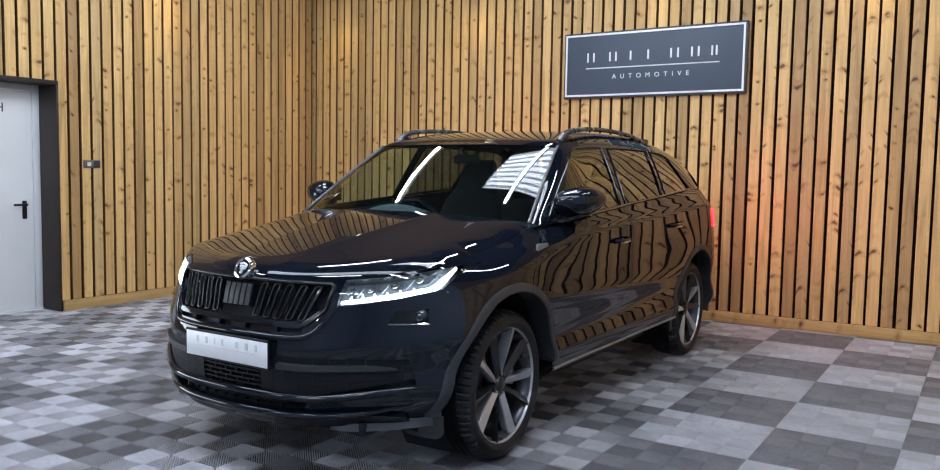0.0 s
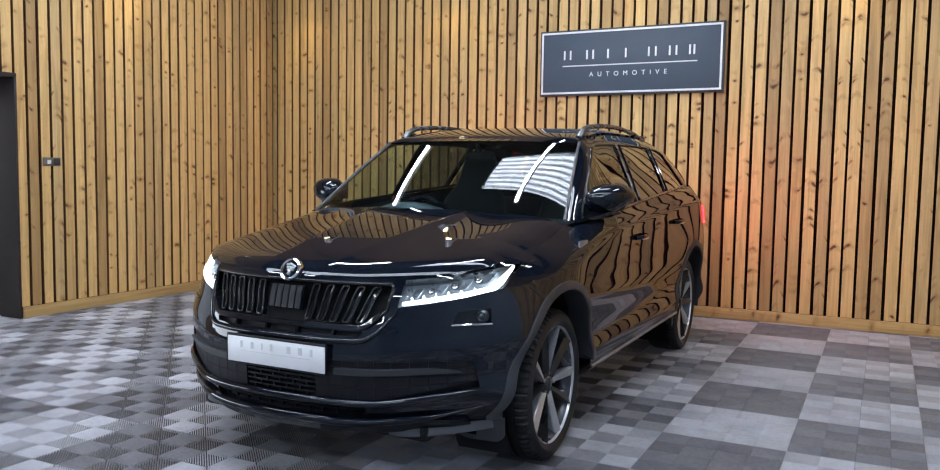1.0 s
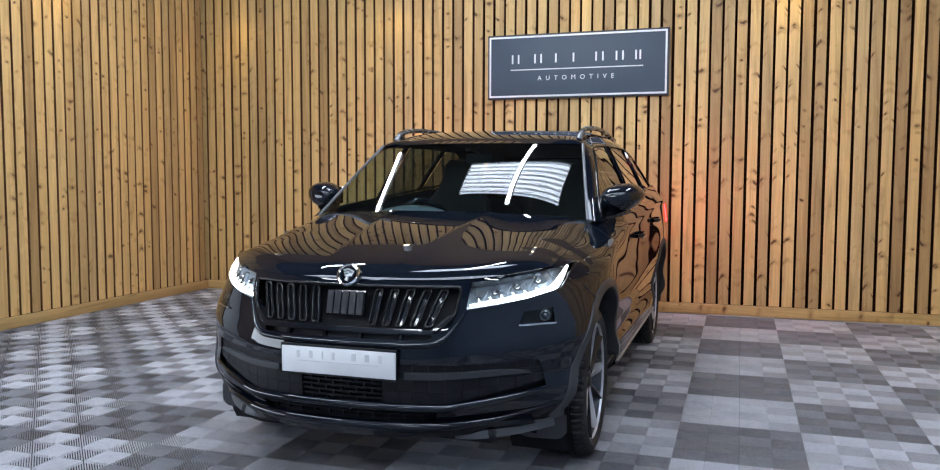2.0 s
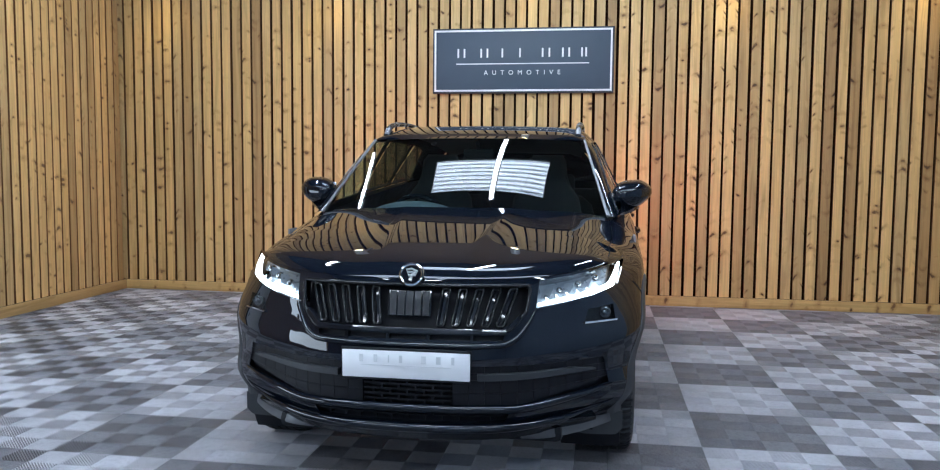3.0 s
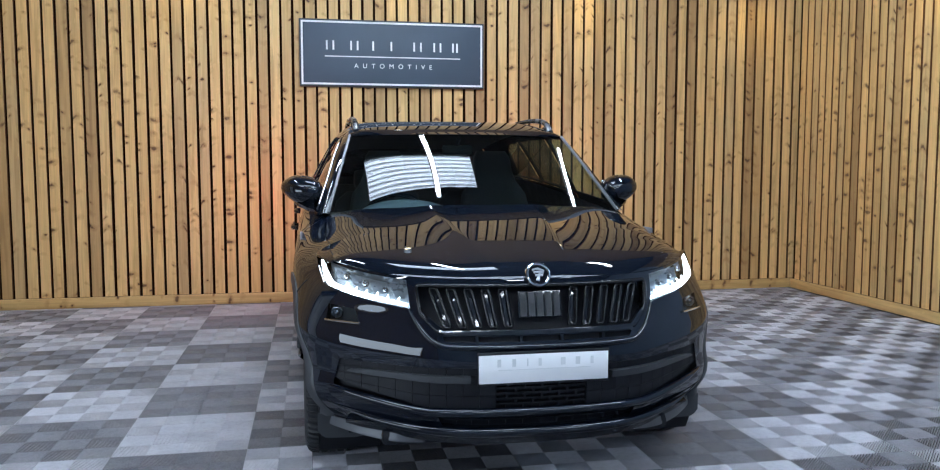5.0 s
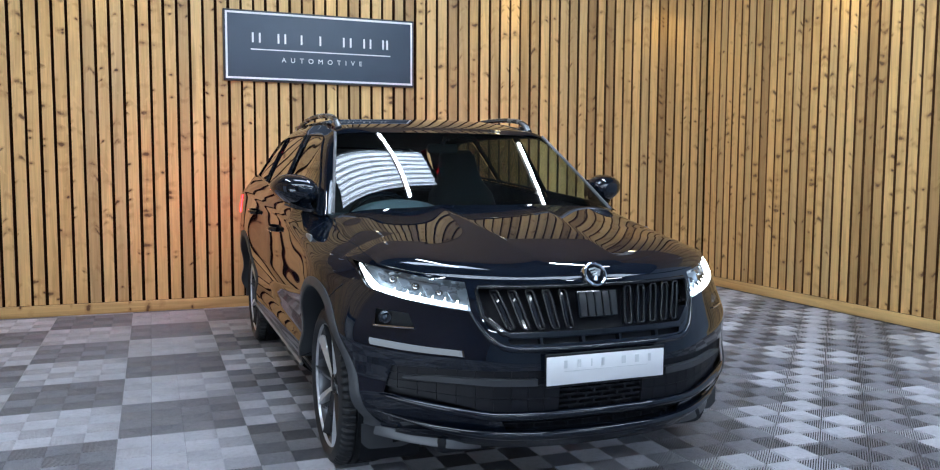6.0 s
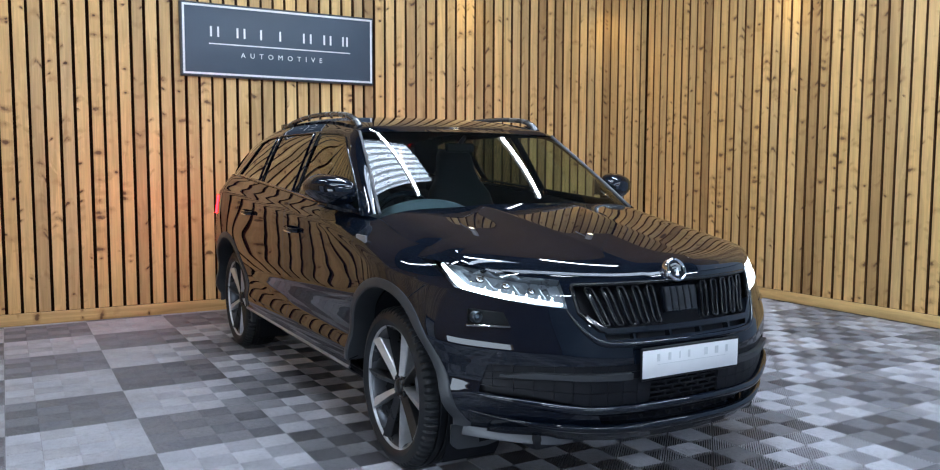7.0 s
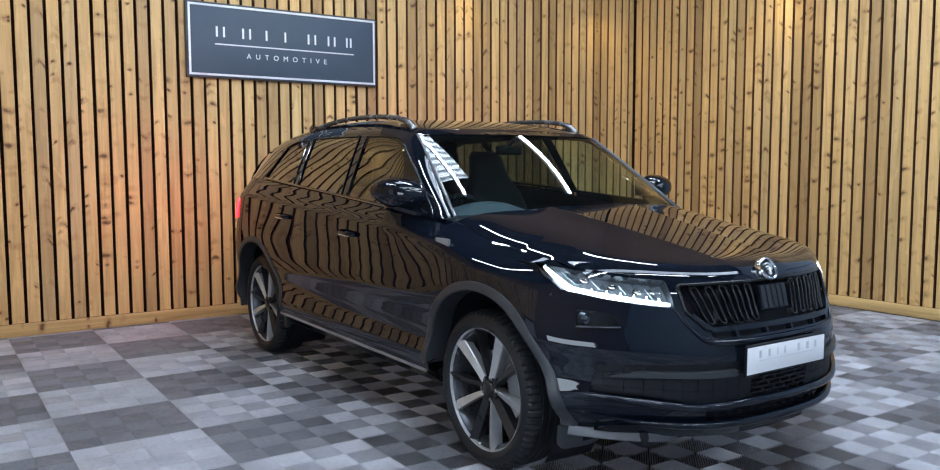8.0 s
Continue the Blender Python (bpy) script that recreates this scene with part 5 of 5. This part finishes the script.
    part("fog_trim", tube([nose_at(s * v, 0.703, 0.004) for v in np.linspace(0.675, 0.803, 10)], 0.004, 6), CHROME, fog_lamp, "thin bright trim")

# ---- cabin ----
# added upright screen that keeps the tail lamps' red out of the cabin
part("luggage_cover", box((-0.79, 3.93, 0.45), (0.79, 3.97, 1.17), 0.02), LINER, car, "dark upright screen added to hide the tail lamps")
part("headliner", grid([[roof_point(u, a) + Vector((0, 0, -0.035)) for u in np.linspace(1.93, 4.2, 14)] for a in np.linspace(-0.97, 0.97, 13)]), LINER, car, "dark cabin lining")
part("cabin_tub", box((-0.74, 1.35, 0.36), (0.74, 4.25, 0.45), 0.03), LINER, car)
for s in (1, -1):
    part("door_lining", grid([[(s * 0.76, u, 0.45), (s * 0.79, u, 0.8), (s * 0.80, u, 1.05)] for u in (1.35, 2.3, 3.2, 4.2)]), LINER, car)
rows = []
for v in np.linspace(-0.76, 0.76, 39):
    rows.append(spline([(v, 1.26 + 0.05 * v * v, 1.040), (v, 1.45, 1.060), (v, 1.66, 1.062), (v, 1.76, 1.030), (v, 1.80, 0.90), (v, 1.74, 0.62)], 24))
dash = part("dashboard", grid(rows), DASH, car, "dark vinyl dashboard with grey instrument hood")
rows = []
for v in np.linspace(-0.25, 0.25, 33):
    h = 0.070 * max(0.0, 1 - (v / 0.25) ** 2) ** 0.6
    rows.append([(v - 0.34, 1.56, 1.058), (v - 0.34, 1.60, 1.060 + h * 0.75), (v - 0.34, 1.66, 1.060 + h), (v - 0.34, 1.74, 1.045 + h), (v - 0.34, 1.76, 1.02 + h * 0.8)])
part("instrument_hood", grid(rows), HOOD, dash, "grey instrument hood")
part("infotainment_screen", box((-0.13, 1.735, 0.86), (0.13, 1.80, 1.00), 0.01), GLOSS, car)
wheel_ring = [Matrix.Translation((-0.37, 1.93, 0.985)) @ Matrix.Rotation(radians(-66), 4, "X") @ Vector((0.183 * math.cos(g), 0.183 * math.sin(g), 0)) for g in np.linspace(0, 2 * math.pi, 40, endpoint=False)]
steering = part("steering_wheel", tube(wheel_ring, 0.016, 8, True, up=(0, 0.9, 0.4)), GLOSS, car, "black leather steering wheel")
part("steering_hub", tube([(-0.37, 1.82, 0.94), (-0.37, 1.925, 0.983)], [0.05, 0.065], 14), MATT, steering)
for g in (0, 180, 270):
    e = Matrix.Translation((-0.37, 1.93, 0.985)) @ Matrix.Rotation(radians(-66), 4, "X") @ Vector((0.175 * math.cos(radians(g)), 0.175 * math.sin(radians(g)), 0))
    part("steering_spoke", tube([(-0.37, 1.925, 0.983), e], 0.014, 6), MATT, steering)


SPORT_BACK = ((0.0, 0.86, 0.13), (0.20, 1.0, 0.13), (0.48, 1.0, 0.12), (0.66, 0.88, 0.10), (0.76, 0.64, 0.08), (0.84, 0.54, 0.075), (0.95, 0.50, 0.065), (1.0, 0.40, 0.04))
BENCH_BACK = ((0.0, 0.86, 0.13), (0.25, 1.0, 0.13), (0.6, 1.0, 0.12), (0.88, 0.86, 0.10), (1.0, 0.60, 0.06))


def seat(x, y, width, back_h, shape, name="seat"):
    rows = []
    for f, w, d in shape:
        z, yy = 0.56 + back_h * f, y + 0.24 * f
        rows.append([(x + width / 2 * w * math.copysign(abs(math.cos(g)) ** 0.6, math.cos(g)), yy + d * (math.copysign(abs(math.sin(g)) ** 0.7, math.sin(g)) - 0.35 * abs(math.cos(g)) ** 3), z) for g in np.linspace(0, 2 * math.pi, 24, endpoint=False)])
    bm = grid(rows, False, True)
    bm.verts.ensure_lookup_table()
    bm.faces.new([bm.verts[(len(shape) - 1) * 24 + j] for j in range(24)])
    ob = part(name, bm, CLOTH, car, "dark grey cloth seat", sharp=60)
    part("cushion", box((x - width / 2, y - 0.48, 0.45), (x + width / 2, y + 0.08, 0.60), 0.05, 3), CLOTH, ob)
    return ob


for x in (-0.37, 0.37):
    seat(x, 2.46, 0.50, 0.86, SPORT_BACK)
for x in (-0.40, 0.40):
    ob = seat(x, 3.32, 0.62, 0.56, BENCH_BACK, "rear_seat")
    part("headrest", box((x - 0.13, 3.52, 1.14), (x + 0.13, 3.61, 1.29), 0.04, 3), CLOTH, ob, "dark headrest")
part("rear_mirror", box((-0.090, 1.89, 1.385), (0.090, 1.925, 1.440), 0.014, 3), DULL, car, "black interior mirror")
part("mirror_stem", tube([(0, 1.915, 1.43), (0, 1.85, 1.475)], 0.012, 8), MATT, car)

# ---- pieces of walls and floor ----
def slat_mesh(name, width, z0, z1):
    """One board, standing on its end, its front towards -y."""
    bm = box((-width / 2, -0.0, z0), (width / 2, BACKING - 0.001, z1), 0.0)
    edges = [e for e in bm.edges if all(v.co.y < 0.001 for v in e.verts) and abs(e.verts[0].co.z - e.verts[1].co.z) > 1]
    bmesh.ops.bevel(bm, geom=edges, offset=0.004, segments=2, affect="EDGES", profile=0.5)
    bmesh.ops.recalc_face_normals(bm, faces=bm.faces)
    data = bpy.data.meshes.new(name)
    bm.to_mesh(data)
    bm.free()
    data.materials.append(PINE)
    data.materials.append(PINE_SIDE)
    # side faces take the darkened colour, so the gaps read deep
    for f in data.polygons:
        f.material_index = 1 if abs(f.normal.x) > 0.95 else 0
    return data


PITCH, GAP = 0.1132, 0.0242
SKIRT_TOP = SKIRT + 0.002
over_door = slat_mesh("slat", PITCH - GAP, DOOR_TOP + 0.014, CLAD_TOP)
rng = random.Random(4)


def slats(wall, start, pitch, count, place, turn):
    """A run of boards on a wall, one every pitch along it; no two widths are quite the same."""
    boards = [slat_mesh("slat", pitch - GAP + d, SKIRT_TOP, CLAD_TOP) for d in (-0.003, 0.0, 0.0015, 0.003)]
    for k in range(count):
        ob = new("slat", rng.choice(boards))
        ob.parent = wall
        ob.matrix_basis = pose(*place(start + (k + 0.5) * pitch + rng.uniform(-0.0015, 0.0015)), 0, 0, turn) @ Matrix.Translation((0, rng.uniform(-0.002, 0.0), 0))


slats(wall_back, -2.165 - 48 * 0.1106, 0.1106, 48, lambda a: (a, BACK, 0), 0)
slats(wall_back, -2.165, 0.1132, 16, lambda a: (a, BACK, 0), 0)
slats(wall_back, -2.165 + 16 * 0.1132, 0.1113, 15, lambda a: (a, BACK, 0), 0)
slats(wall_right, 7.551 - 35 * 0.112, 0.112, 36, lambda a: (RIGHT, a, 0), -90)
slats(wall_left, 4.528 - PITCH, PITCH, 29, lambda a: (LEFT, a, 0), 90)
for k in range(10):
    ob = new("slat", over_door)
    ob.parent = wall_left
    ob.matrix_basis = pose(LEFT, 4.528 - PITCH - (k + 0.5) * PITCH, 0, 0, 0, 90)

def tile_mesh(mat):
    """A tile 0.6 m square: sixteen fields of slanting ribs, their direction changing from field to field."""
    verts, faces = [], []

    def quad(*points):
        base = len(verts)
        verts.extend(points)
        faces.append(tuple(range(base, base + len(points))))

    S, F, step, low = 0.6, 0.15, 0.0150, -0.0130
    g = 0.0008
    verts.extend(((g, g, low), (S - g, g, low), (S - g, S - g, low), (g, S - g, low)))
    faces.append((0, 1, 2, 3))
    for i in range(4):
        for j in range(4):
            x0, y0 = i * F + g, j * F + g
            x1, y1 = (i + 1) * F - g, (j + 1) * F - g
            turn = (i + j) % 2

            def line(c):
                # the slanting line x + y = c within the field, from end to end
                a = max(0.0, c - (y1 - y0))
                b = min(x1 - x0, c)
                return (a, c - a), (b, c - b)

            def place(p, z):
                x, y = p
                return ((x0 + x) if not turn else (x1 - x), y0 + y, z)

            n = int(2 * F / step)
            for k in range(n):
                c = (k + 0.5) * step
                span = 2 * (x1 - x0)
                # a rib with a rounded back on upright sides
                half = 0.235 * step
                shape = [(-half, low), (-half, -0.0022), (-0.93 * half, -0.0011), (-0.78 * half, -0.0004), (-0.52 * half, 0.0), (0.52 * half, 0.0), (0.78 * half, -0.0004), (0.93 * half, -0.0011), (half, -0.0022), (half, low)]
                lines = [(line(min(max(c + d, 0.0004), span - 0.0004)), h) for d, h in shape]
                base = len(verts)
                for (p, q), h in lines:
                    verts.extend((place(p, h), place(q, h)))
                faces.extend((base + 2 * e, base + 2 * e + 1, base + 2 * e + 3, base + 2 * e + 2) for e in range(len(shape) - 1))
    # raised rim with interlocking loops along the edges
    e, rim = 0.0045, 0.0005
    for k in range(40):
        a, b = g + k * S / 40, g + (k + 0.62) * S / 40
        quad((a, g, rim), (b, g, rim), (b, e, rim), (a, e, rim))
        quad((a, S - e, rim), (b, S - e, rim), (b, S - g, rim), (a, S - g, rim))
        quad((g, a, rim), (e, a, rim), (e, b, rim), (g, b, rim))
        quad((S - e, a, rim), (S - g, a, rim), (S - g, b, rim), (S - e, b, rim))
    data = bpy.data.meshes.new("tile")
    data.from_pydata(verts, [], faces)
    data.materials.append(mat)
    data.materials.append(SUBFLOOR)
    data.polygons[0].material_index = 1
    bm = bmesh.new()
    bm.from_mesh(data)
    for f in bm.faces:
        if f.normal.z < 0:
            f.normal_flip()
    bm.to_mesh(data)
    bm.free()
    data.shade_smooth()
    data.set_sharp_from_angle(angle=radians(50))
    return data


light_tile, dark_tile = tile_mesh(TILE_LIGHT), tile_mesh(TILE_DARK)
for i in range(-5, 11):
    for j in range(-14, 6):
        x, y = -4.8 + 0.6 * i, 4.65 + 0.6 * j
        if x > RIGHT - 0.05 or x + 0.6 < LEFT or y > BACK - 0.05:
            continue
        ob = new("floor_tile", dark_tile if (i + j) % 2 else light_tile)
        ob.parent = floor
        ob.location = (x, y, rng.uniform(-0.0004, 0.0))
